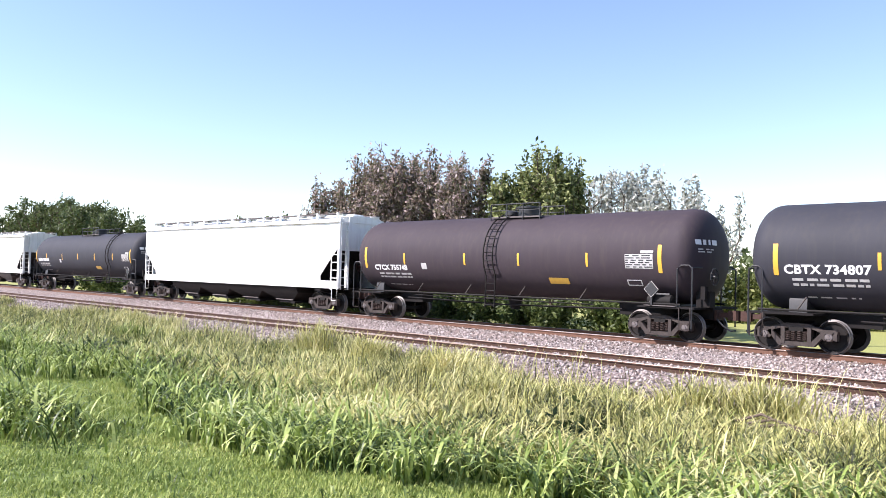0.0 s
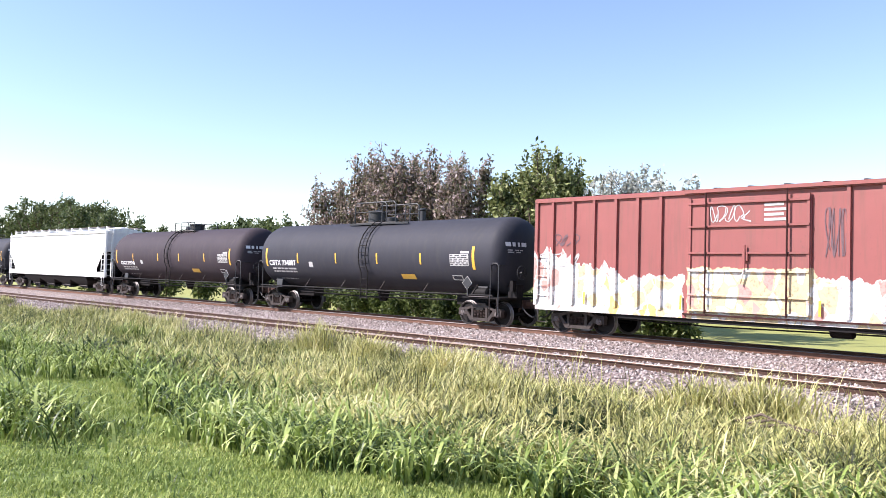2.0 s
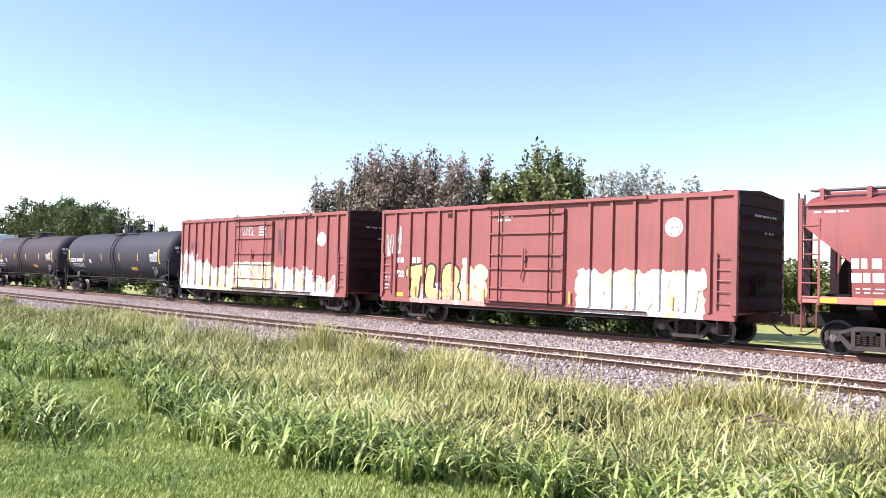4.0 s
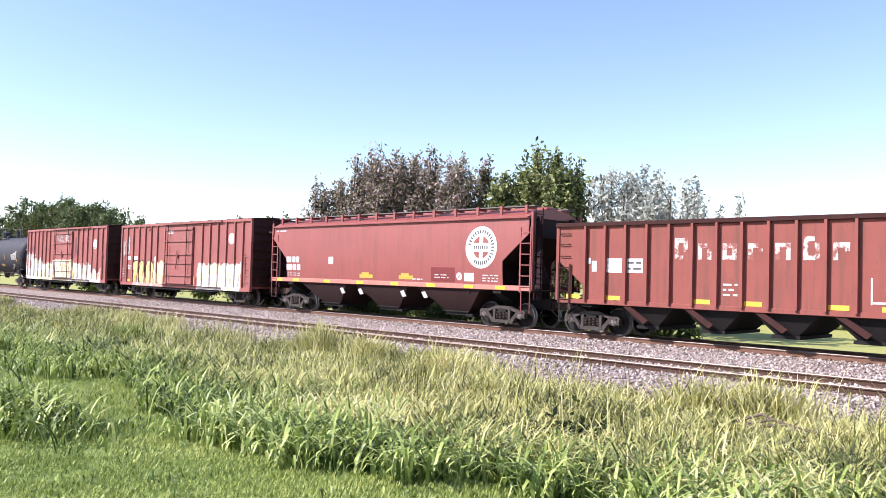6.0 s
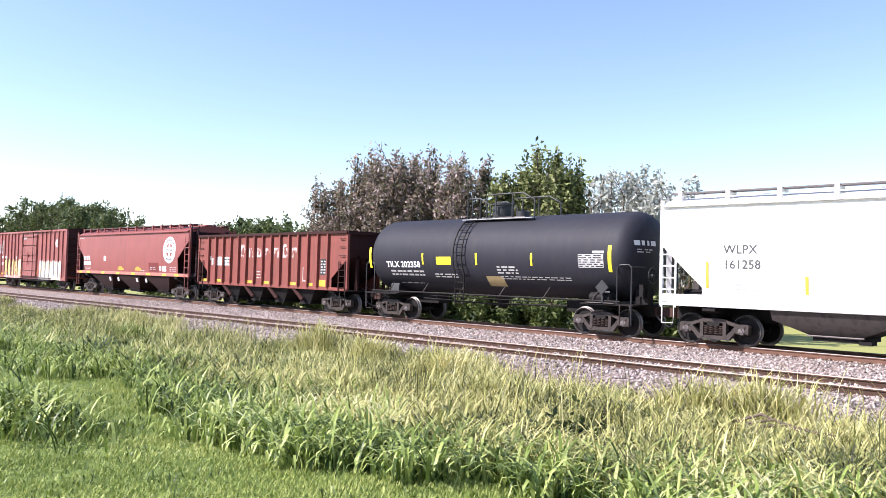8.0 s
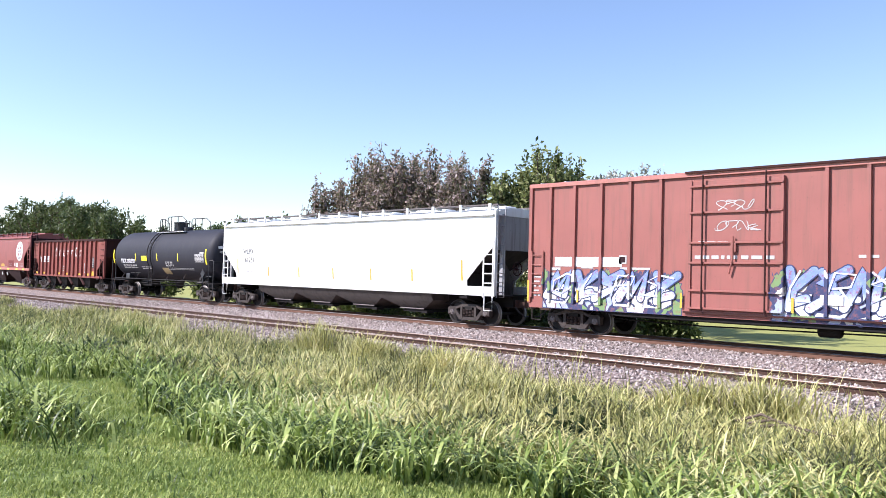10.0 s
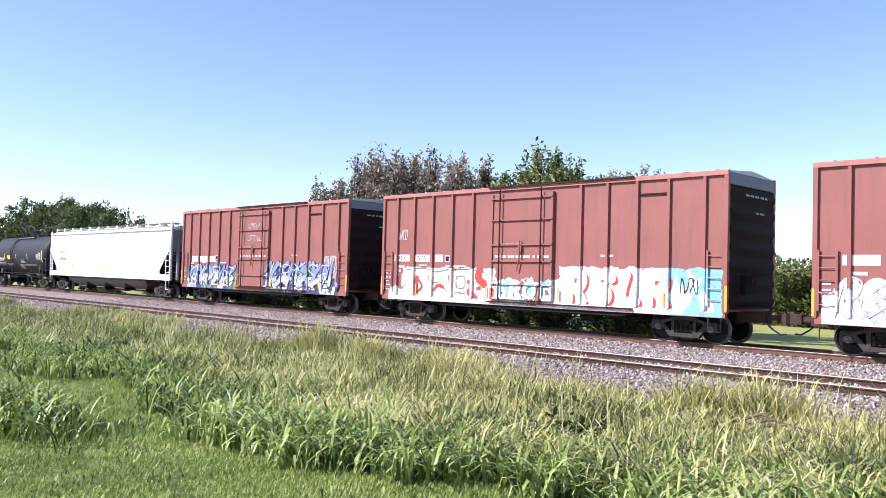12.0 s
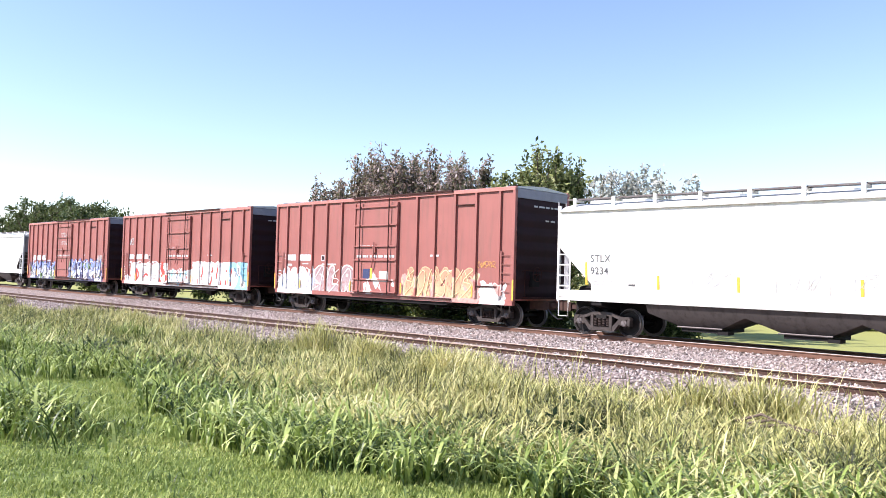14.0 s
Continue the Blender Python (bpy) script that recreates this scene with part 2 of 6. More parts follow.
def write(text, size, x, z, put, mat, parent, name="lettering", bold=0.0, wide=1.0, label=""):
    """Painted lettering on a car's side."""
    cu = bpy.data.curves.new("text", "FONT")
    cu.body, cu.size, cu.offset, cu.resolution_u, cu.space_character = text, size, bold, 3, 1.05
    tmp = new("text", cu)
    me = bpy.data.meshes.new_from_object(tmp)
    bpy.data.objects.remove(tmp)
    bpy.data.curves.remove(cu)
    for v in me.vertices:
        v.co = put(x + v.co.x * wide, z + v.co.y)
    me.name = name
    me.materials.clear()
    me.materials.append(mat)
    ob = new(name, me)
    ob.parent = parent
    return tagged(ob, label)


def flat_side(y):
    return lambda x, z: Vector((x, -y, z))


def round_side(r, zc):
    return lambda x, z: Vector((x, -r * math.cos((z - zc) / r), zc + r * math.sin((z - zc) / r)))


def bars(x0, x1, z0, z1, put, mat, parent, rows=2, fill=0.5, seed=0, name="marking"):
    """Small writing that cannot be read: rows of plain bars."""
    rnd = random.Random(seed)
    b = Bag()
    h = (z1 - z0) / rows
    for r in range(rows):
        x = x0
        while x < x1 - 0.05:
            w = min(rnd.uniform(0.10, 0.34), x1 - x)
            b.sheet(x, x + w, z0 + r * h + h * (1 - fill) / 2, z0 + (r + 1) * h - h * (1 - fill) / 2, put)
            x += w + rnd.uniform(0.04, 0.12)
    return tagged(part(name, b, mat, parent), kind="stuff")


# ---- ground and tracks ----
def ground_height(x, y):
    """Lawn near the camera, a shallow ditch, the ballast bed, a flat field beyond."""
    pts = [(-60, 0.1), (4.0, 0.06), (8.0, -0.18), (11.5, -0.42), (13.0, -0.42), (14.4, -0.19), (15.0, -0.14), (19.2, -0.14), (20.6, -0.24), (22.2, -0.17), (26.4, -0.17), (28.4, -0.7), (33, -0.75), (3000, -0.75)]
    z = np.interp(y, [p[0] for p in pts], [p[1] for p in pts])
    lump = 0.035 * math.sin(x * 0.9 + 1.3 * y) + 0.03 * math.sin(0.41 * x - 0.8 * y + 1)
    soft = 1.0 if y < 11 else (0.35 if y < 13.4 else (0.15 if y < 28 else 1.0))
    return float(z) + lump * soft


def build_ground():
    n = Nodes("ground_earth_grass_ballast")
    sep = n.t.nodes.new("ShaderNodeSeparateXYZ")
    n.link(n.coords(), sep.inputs[0])
    wob = n.math("MULTIPLY", n.math("SUBTRACT", n.noise(0.5, 4), 0.5), 1.6)
    y = n.math("ADD", sep.outputs[1], wob)
    turf = n.mix(n.noise(1.1, 4), (0.13, 0.19, 0.030), (0.22, 0.29, 0.055))
    turf = n.mix(n.ramp(n.noise(30.0, 3, 0.7), [(0.4, 0.0), (0.65, 0.7)]), turf, (0.035, 0.06, 0.012))
    # weed floor kept dark so the gaps between stems read as shade
    dry = n.mix(n.noise(4.0, 4), (0.030, 0.027, 0.014), (0.075, 0.062, 0.03))
    field = n.mix(n.noise(0.12, 4, 0.6), (0.27, 0.28, 0.075), (0.37, 0.36, 0.115))
    field = n.mix(n.ramp(n.noise(7.0, 4, 0.7), [(0.45, 0.0), (0.7, 0.5)]), field, (0.21, 0.24, 0.05))
    vor = n.t.nodes.new("ShaderNodeTexVoronoi")
    vor.inputs["Scale"].default_value = 14.0
    n.link(n.coords(), vor.inputs["Vector"])
    sc = n.t.nodes.new("ShaderNodeSeparateColor")
    n.link(vor.outputs["Color"], sc.inputs[0])
    stone = n.ramp(sc.outputs[0], [(0.0, (0.035, 0.027, 0.024)), (0.4, (0.17, 0.13, 0.115)), (0.75, (0.33, 0.27, 0.245)), (1.0, (0.45, 0.39, 0.37))])
    stone = n.mix(n.ramp(n.noise(0.35, 4), [(0.4, 0.0), (0.7, 0.5)]), stone, (0.27, 0.18, 0.14))
    c = n.mix(n.math("MULTIPLY", n.math("SUBTRACT", y, 7.0), 0.4, True), turf, dry)
    c = n.mix(n.math("MULTIPLY", n.math("SUBTRACT", y, 12.6), 2.0, True), c, stone)
    c = n.mix(n.math("MULTIPLY", n.math("SUBTRACT", y, 28.4), 1.5, True), c, field)
    n.bump(vor.outputs["Distance"], 0.7, 0.03)
    mat = n.done(c, 0.9)
    xs = [-4000, -1500, -600, -300, -180, -120, -90, -70] + list(np.arange(-56, 30, 0.8)) + [40, 60, 120, 300, 800, 2000, 4000]
    ys = [-2000, -300, -60, -20, -8, -3] + list(np.arange(0, 36, 0.4)) + [38, 42, 50, 70, 110, 200, 400, 900, 2000, 4500]
    b = Bag()
    vs = [(x, yy, ground_height(x, yy)) for yy in ys for x in xs]
    w = len(xs)
    b.add(vs, [(j * w + i, j * w + i + 1, (j + 1) * w + i + 1, (j + 1) * w + i) for j in range(len(ys) - 1) for i in range(w - 1)])
    ob = new("ground", b.mesh("ground", mat, 60))
    tagged(ob, "mown lawn, weedy ditch, pale ballast bed and field", "ground", kind="structure")


def rail_profile():
    half = [(0.070, -0.172), (0.070, -0.160), (0.012, -0.140), (0.010, -0.050), (0.034, -0.040), (0.034, -0.010)]
    return half + [(-y, z) for y, z in reversed(half)]


def build_track(yc, name, label, head):
    track = tagged(new(name), label, "railway track", kind="structure")
    track.location = (0, yc, 0)
    spans = [-900, -300, -120, -60, -30, -15, 0, 15, 60, 400]
    for y in (-0.7525, 0.7525):
        b = Bag()
        for a, e in zip(spans, spans[1:]):
            b.prism([(p + y, z) for p, z in rail_profile()], "x", a, e)
        r = part("rail", b, M["rail_dark"] if yc == SIDING else M["rail"], track)
        h = Bag()
        for a, e in zip(spans, spans[1:]):
            h.prism([(y - 0.036, -0.014), (y + 0.036, -0.014), (y + 0.030, 0.0), (y - 0.030, 0.0)], "x", a, e)
        part("rail_head", h, head, r)
    tie = Bag().prism([(-1.30, -0.33), (1.30, -0.33), (1.30, -0.165), (1.28, -0.150), (-1.28, -0.150), (-1.30, -0.165)], "x", -0.11, 0.11).mesh("tie", M["tie"])
    plate = Bag()
    rnd = random.Random(int(yc))
    for i in range(120):
        o = new("tie", tie)
        o.parent = track
        o.location = (6 - 0.5 * i + rnd.uniform(-0.03, 0.03), rnd.uniform(-0.03, 0.03), rnd.uniform(-0.012, 0.0))
        o.rotation_euler = (0, 0, rnd.uniform(-0.02, 0.02))
        for y in (-0.7525, 0.7525):
            plate.box(o.location.x - 0.1, o.location.x + 0.1, y - 0.17, y + 0.17, -0.150, -0.138)
    part("tie_plate", plate, M["rail"], track)


def build_stones():
    """Loose ballast stones on and between the tracks."""
    rng = np.random.default_rng(5)
    n = 52000
    x = -52 + 56 * rng.random(n) ** 0.85
    x[::9] = rng.uniform(0, 18, len(x[::9]))
    y = 13.0 + 15.2 * rng.random(n)
    keep = (x > -3.7 * y) & (x < 18)
    for yc in (SIDING, TRACK):
        for s in (-0.7525, 0.7525):
            keep &= abs(y - yc - s) > 0.08
    x, y = x[keep], y[keep]
    n = len(x)
    z = np.array([ground_height(a, b) for a, b in zip(x, y)])
    size = rng.uniform(0.018, 0.05, n)
    base = np.array([(1, 0, 0), (0, 1, 0), (-1, 0, 0), (0, -1, 0), (0, 0, 1), (0, 0, -1)], float)
    v = base[None] * size[:, None, None] * rng.uniform(0.6, 1.35, (n, 6, 1))
    a = rng.uniform(0, 6.28, n)
    ca, sa = np.cos(a)[:, None], np.sin(a)[:, None]
    t = rng.uniform(-0.6, 0.6, n)[:, None]
    vx, vy, vz = v[..., 0] + v[..., 2] * t, v[..., 1], v[..., 2] * 0.9
    verts = np.stack([x[:, None] + vx * ca - vy * sa, y[:, None] + vx * sa + vy * ca, z[:, None] + vz + size[:, None] * 0.35], -1)
    tri = np.array([(0, 1, 4), (1, 2, 4), (2, 3, 4), (3, 0, 4), (1, 0, 5), (2, 1, 5), (3, 2, 5), (0, 3, 5)])
    loops = (tri[None] + 6 * np.arange(n)[:, None, None]).ravel()
    mat = Nodes("ballast_stone")
    g = mat.t.nodes.new("ShaderNodeNewGeometry")
    c = mat.ramp(g.outputs["Random Per Island"], [(0.0, (0.055, 0.042, 0.038)), (0.3, (0.27, 0.215, 0.19)), (0.7, (0.50, 0.42, 0.385)), (1.0, (0.72, 0.64, 0.60))])
    c = mat.mix(mat.math("MULTIPLY", mat.noise(40, 2), 0.5), c, (0.22, 0.17, 0.15))
    ob = big_mesh("ballast_stones", verts.reshape(-1, 3), loops, np.full(8 * n, 3), mat.done(c, 0.85))
    tagged(ob, "loose pinkish grey crushed ballast stones", "ballast", kind="stuff")


# ---- rolling stock ----
WHEEL_R = 0.457
AXLE = 0.889
CARS, WHEELSETS = [], []
SHARED = {}


def shared(key, make):
    if key not in SHARED:
        SHARED[key] = make()
    return SHARED[key]


def wheelset_mesh():
    b = Bag()
    b.lathe([(-1.0, 0.07), (1.0, 0.07)], "y", 10)
    for s in (-1, 1):
        prof = [(0.66, 0.13), (0.70, 0.15), (0.715, 0.36), (0.685, 0.385), (0.680, 0.485), (0.705, 0.490), (0.725, WHEEL_R + 0.002), (0.815, WHEEL_R - 0.004), (0.825, WHEEL_R - 0.02), (0.815, 0.385), (0.765, 0.36), (0.760, 0.17), (0.83, 0.14), (0.83, 0.09)]
        b.lathe([(s * y, r) for y, r in prof], "y", 32)
    me = b.mesh("wheelset", M["wheel"])
    me.materials.append(M["rim"])
    for f in me.polygons:
        f.material_index = int(math.hypot(f.center.x, f.center.z) > 0.425)
    return me


def side_frame_mesh():
    """Cast truck side: top member, columns, tension member and a jaw round each bearing."""
    b = Bag()
    for s in (-1, 1):
        top = [(0, 0.80), (0.32, 0.80), (0.50, 0.73), (0.74, 0.66), (1.06, 0.66), (1.12, 0.60), (1.10, 0.55), (0.74, 0.55), (0.46, 0.65), (0, 0.69)]
        b.prism([(s * x, z) for x, z in top], "y", 0.92, 1.11)
        b.prism([(s * x, z) for x, z in [(0.31, 0.70), (0.31, 0.24), (0.42, 0.20), (0.42, 0.70)]], "y", 0.93, 1.13)
        b.prism([(s * x, z) for x, z in [(0, 0.29), (0.40, 0.29), (0.70, 0.60), (0.83, 0.58), (0.49, 0.17), (0, 0.17)]], "y", 0.95, 1.12)
        for x0, x1 in ((0.70, 0.78), (1.00, 1.10)):
            b.prism([(s * x0, 0.60), (s * x0, 0.40), (s * x1, 0.36), (s * x1, 0.60)], "y", 0.93, 1.12)
        b.prism([(s * 0.76, 0.60), (s * 1.02, 0.60), (s * 0.98, 0.55), (s * 0.80, 0.55)], "y", 0.93, 1.14)
    return b.mesh("side_frame", M["truck"])


def spring_mesh():
    pts = [(0.062 * math.cos(i * 1.05), 0.05 * math.sin(i * 1.05), 0.305 + 0.27 * i / 30) for i in range(31)]
    return Bag().tube(pts, 0.017, 4).mesh("spring", M["spring"])


def cap_mesh():
    b = Bag().lathe([(1.00, 0.115), (1.12, 0.115), (1.14, 0.095), (1.145, 0.05), (1.16, 0.045), (1.16, 0.01)], "y", 14)
    for i in range(3):
        a = radians(90 + 120 * i)
        b.lathe([(1.13, 0.018), (1.165, 0.018), (1.167, 0.004)], "y", 6, (0.072 * math.cos(a), 0, 0.072 * math.sin(a)))
    return b.mesh("bearing", M["cap"])


def bolster_mesh():
    b = Bag()
    b.prism([(-1.12, 0.58), (1.12, 0.58), (1.12, 0.70), (0.6, 0.74), (0.3, 0.84), (-0.3, 0.84), (-0.6, 0.74), (-1.12, 0.70)], "x", -0.20, 0.20)
    for s in (-1, 1):
        b.box(s * 0.40 - 0.05, s * 0.40 + 0.05, -1.0, 1.0, 0.33, 0.45)
        for y in (-0.75, 0.75):
            b.box(s * 0.395 - 0.03, s * 0.395 + 0.03, y - 0.05, y + 0.05, 0.30, 0.62)
    return b.mesh("truck", M["truck_dark"])


def add_truck(car, x):
    t = new("truck", shared("bolster", bolster_mesh))
    t.parent, t.location = car, (x, 0, 0)
    for s in (-1, 1):
        f = new("side_frame", shared("side_frame", side_frame_mesh))
        f.parent = t
        f.rotation_euler = (0, 0, 0 if s > 0 else math.pi)
        for sx in (-0.24, -0.08, 0.08, 0.24):
            for sy in (0.98, 1.08):
                sp = new("spring", shared("spring", spring_mesh))
                sp.parent, sp.location = t, (sx, s * sy, 0)
        for e in (-1, 1):
            c = new("bearing", shared("cap", cap_mesh))
            c.parent, c.rotation_euler = t, f.rotation_euler
            c.location = (e * AXLE, 0, WHEEL_R)
        w = new("wheelset", shared("wheelset", wheelset_mesh))
        w.parent = t
        WHEELSETS.append((w, s * AXLE))
    return t


def add_coupler(car, s, xb, xp):
    """Draft gear box, shank and knuckle at one end, with its air hose."""
    b = Bag()
    b.box(*sorted((s * (xb - 0.5), s * (xp - 0.62))), -0.22, 0.22, 0.70, 1.02)
    b.box(*sorted((s * (xp - 0.62), s * (xp - 0.28))), -0.07, 0.07, 0.80, 0.95)
    head = [(xp - 0.30, -0.13), (xp - 0.02, -0.19), (xp + 0.06, -0.12), (xp - 0.05, 0.0), (xp + 0.02, 0.14), (xp - 0.12, 0.17), (xp - 0.30, 0.12)]
    b.prism([(s * x, s * y) for x, y in head], "z", 0.72, 1.02)
    c = part("coupler", b, M["rust"], car)
    h = Bag().tube([(s * (xp - 0.55), -0.35 * s, 0.74), (s * (xp - 0.35), -0.36 * s, 0.55), (s * (xp - 0.12), -0.30 * s, 0.40), (s * xp, -0.20 * s, 0.42)], 0.028, 6)
    part("air_hose", h, M["black"], c)


def start_car(name, label, category, x, group="cars of the freight train"):
    car = tagged(new(name), label, category, group)
    CARS.append((car, x))
    return car


def ladder_bag(x0, x1, y, z0, z1, n, r=0.016):
    b = Bag()
    for x in (x0, x1):
        b.box(x - 0.03, x + 0.03, y - 0.012, y + 0.012, z0, z1)
    for i in range(n):
        z = z0 + (z1 - z0) * (i + 0.5) / n
        b.tube([(x0, y, z), (x1, y, z)], r, 5)
    return b


def stirrup_bag(x0, x1, y, z0, z1):
    return Bag().tube([(x0, y, z1), (x0, y, z0), (x1, y, z0), (x1, y, z1)], 0.022, 5)


def brake_wheel(car, x, y, z, mat="red_dark"):
    b = Bag()
    pts = [(x, y + 0.26 * math.cos(a), z + 0.26 * math.sin(a)) for a in [i * math.pi / 9 for i in range(19)]]
    b.tube(pts, 0.018, 5)
    for i in range(3):
        a = i * math.pi / 3
        b.tube([(x, y + 0.26 * math.cos(a), z + 0.26 * math.sin(a)), (x, y - 0.26 * math.cos(a), z - 0.26 * math.sin(a))], 0.012, 4)
    b.lathe([(-0.12, 0.05), (0.03, 0.05)], "x", 8, (x, y, z))
    part("brake_wheel", b, M[mat], car)


def underside(car, half, y=0.9):
    """Brake rigging that hangs below a car's floor."""
    b = Bag().lathe([(-0.3, 0.16), (-0.26, 0.19), (0.26, 0.19), (0.3, 0.16)], "x", 14, (0.3 * half, -y + 0.2, 0.62))
    part("brake_cylinder", b, M["under"], car)
    b = Bag().tube([(-half * 0.75, -0.62, 0.60), (-half * 0.2, -0.66, 0.52), (half * 0.3, -0.62, 0.56), (half * 0.75, -0.6, 0.60)], 0.024, 5)
    b.tube([(-half * 0.3, -0.66, 0.52), (-half * 0.3, -0.66, 0.95)], 0.02, 4)
    b.tube([(half * 0.3, -0.62, 0.56), (half * 0.3, -0.62, 0.95)], 0.02, 4)
    part("brake_rod", b, M["under"], car)


def tank_car(x, label, half, sp, paint_name, stripes, ladder_x, number, number_x, num_z=2.18, deck=(-1.7, 1.3), pull=9.0, readable=True, hoop=False, long_rail=False):
    car = start_car("tank_car", label, "tank car", x)
    R, zc = 1.53, 2.70
    mat = M[paint_name]
    prof = []
    dep = 0.78
    for i in range(13):
        a = i / 12 * math.pi / 2
        prof.append((-half + dep - dep * math.cos(a) ** 0.84, max(0.02, R * math.sin(a) ** 0.84)))
    rings = [-half * 0.62, -half * 0.2, half * 0.2, half * 0.62]
    body = prof + [(r, R) for r in rings] + [(-s, r) for s, r in reversed(prof)]
    tank = part("tank", Bag().lathe(body, "x", 56, (0, 0, zc)), mat, car)
    on = round_side(R + 0.008, zc)
    # reflectors
    for i, sx in enumerate(stripes):
        tall = i in (0, len(stripes) - 1)
        b = Bag().sheet(sx - (0.07 if tall else 0.045), sx + (0.07 if tall else 0.045), 2.30 if not tall else 2.12, 2.76 if not tall else 3.02, on, 1, 8)
        part("reflector", b, M["yellow" if pull > 8 else "lemon"], tank)
    # lettering
    if readable:
        write(number, 0.35 if num_z > 2.1 else 0.31, number_x, num_z, on, M["letter"], tank, bold=0.012, wide=1.06)
    else:
        bars(number_x, number_x + 2.2, num_z, num_z + 0.25, on, M["letter"], tank, 1, 0.9, 3)
    bars(number_x + 0.2, number_x + 2.2, num_z - 0.42, num_z - 0.10, on, M["letter_dim"], tank, 2, 0.5, 4)
    bars(number_x + 0.5, number_x + 1.9, num_z - 0.85, num_z - 0.72, on, M["letter_dim"], tank, 1, 0.4, 5)
    e = stripes[-1]
    grid = part("data_panel", Bag().sheet(e - 1.26, e - 0.24, 2.26, 2.72, on, 1, 6), M["letter_dim"], tank, "white stencilled data panel")
    bars(e - 1.24, e - 0.26, 2.27, 2.71, round_side(R + 0.012, zc), M["black"], grid, 6, 0.5, 8)
    part("data_panel", Bag().sheet(e - 0.68, e - 0.22, 2.75, 2.84, on, 1, 2), M["letter_dim"], tank)
    def on_head(y, z):
        rr = min(0.999, math.hypot(y, z - zc) / R)
        return Vector((half - dep + (dep + 0.006) * (1 - rr ** 2.38) ** 0.42 + 0.01, y, z))
    bars(-1.12, -0.15, 3.02, 3.22, on_head, M["letter"], tank, 1, 0.8, 9)
    bars(-1.05, -0.35, 2.78, 2.94, on_head, M["letter_dim"], tank, 2, 0.5, 19)
    panel_x, panel_m = ((2.6, "ochre") if pull > 8 else (0.25, "tan"))
    part("warning_panel", Bag().sheet(panel_x, panel_x + 0.85, 1.60 if pull > 8 else 1.36, 1.86, on, 1, 4), M[panel_m], tank, "small yellow brown warning panel")
    if pull < 8:
        part("warning_panel", Bag().sheet(-2.28, -1.46, 2.30, 2.62, on, 1, 4), M["lemon"], tank, "lemon yellow panel")
        bars(0.9, 1.9, 1.95, 2.3, on, M["letter_dim"], tank, 3, 0.5, 6)
        bars(1.0, 4.2, 1.72, 1.9, on, M["letter_dim"], tank, 2, 0.4, 7)
        bars(-2.5, -1.2, 1.72, 1.95, on, M["letter_dim"], tank, 2, 0.5, 10)
    else:
        f = Bag()
        for a, b2, c, d in ((e - 1.3, e - 0.75, 1.62, 1.66), (e - 1.3, e - 0.75, 1.82, 1.86), (e - 1.3, e - 1.26, 1.62, 1.86), (e - 0.79, e - 0.75, 1.62, 1.86)):
            f.sheet(a, b2, c, d, on, 1, 2)
        part("marking_frame", f, M["letter_dim"], tank)
        part("marking", Bag().sheet(-4.0 + 0.2, -3.6 + 0.1, 2.1, 2.36, on, 1, 3), M["letter_dim"], tank)
    # placard on its bracket
    px = e - 0.28
    d = Bag().prism([(px - 0.26, 1.62), (px, 1.88), (px + 0.26, 1.62), (px, 1.36)], "y", -1.52, -1.50)
    pl = part("placard", d, M["letter_pale"] if pull > 8 else M["black"], car)
    part("placard_face", Bag().prism([(px - 0.24, 1.62), (px, 1.86), (px + 0.24, 1.62), (px, 1.38)], "y", -1.528, -1.521), M["black"], pl)
    part("placard_bracket", Bag().box(px - 0.03, px + 0.03, -1.50, -1.40, 1.10, 1.62), M["black"], car)
    # running rail along the bottom with its struts
    for s in (-1, 1):
        part("side_rail", Bag().tube([(-half + 0.5, s * 1.44, 1.17), (half - 0.5, s * 1.44, 1.17)], 0.035, 6), M["truck_dark"], car)
        for i in range(6):
            ux = -half + 1.6 + (2 * half - 3.2) * i / 5
            part("strut", Bag().tube([(ux, s * 1.44, 1.17), (ux + 0.22, s * 1.33, 1.55)], 0.022, 5), M["truck"], car)
    # underframe: stub sills, saddles, end decks
    for s in (-1, 1):
        c = Bag().box(*sorted((s * (sp - 2.0), s * (pull - 0.7))), -0.30, 0.30, 0.72, 1.10)
        part("stub_sill", c, M["under"], car)
        sad = Bag().prism([(-1.00, 1.02), (1.00, 1.02), (0.98, 1.44), (0.94, 1.54), (0.84, 1.42), (0.5, 1.24), (-0.5, 1.24), (-0.84, 1.42), (-0.94, 1.54), (-0.98, 1.44)], "x", s * sp - 0.25, s * sp + 0.25)
        part("saddle", sad, M["black"], car)
        part("end_deck", Bag().box(*sorted((s * (sp - 0.6), s * (pull - 0.75))), -1.46, 1.46, 1.04, 1.10), M["under"], car)
        rail = Bag()
        x1, x2 = s * (half - 0.62), s * (pull - 0.82)
        for yy in (-1.45, 1.45):
            rail.tube([(x1, yy, 1.08), (x1, yy, 2.28), (x1 + s * 0.12, yy, 2.38), (x2 - s * 0.1, yy, 2.38), (x2, yy, 2.28), (x2, yy, 0.45)], 0.026, 6)
        rail.tube([(x2, -1.45, 2.32), (x2, 1.45, 2.32)], 0.024, 6)
        part("end_railing", rail, M["black"], car)
        part("sill_step", stirrup_bag(x2 - s * 0.05, x2 - s * 0.42, -1.46, 0.40, 1.08), M["truck"], car)
        add_coupler(car, s, pull - 0.8, pull)
        add_truck(car, s * sp)
    part("air_reservoir", Bag().lathe([(-0.45, 0.12), (-0.4, 0.19), (0.4, 0.19), (0.45, 0.12)], "x", 14, (sp + 0.1, -1.2, 1.27)), M["truck_dark"], car)
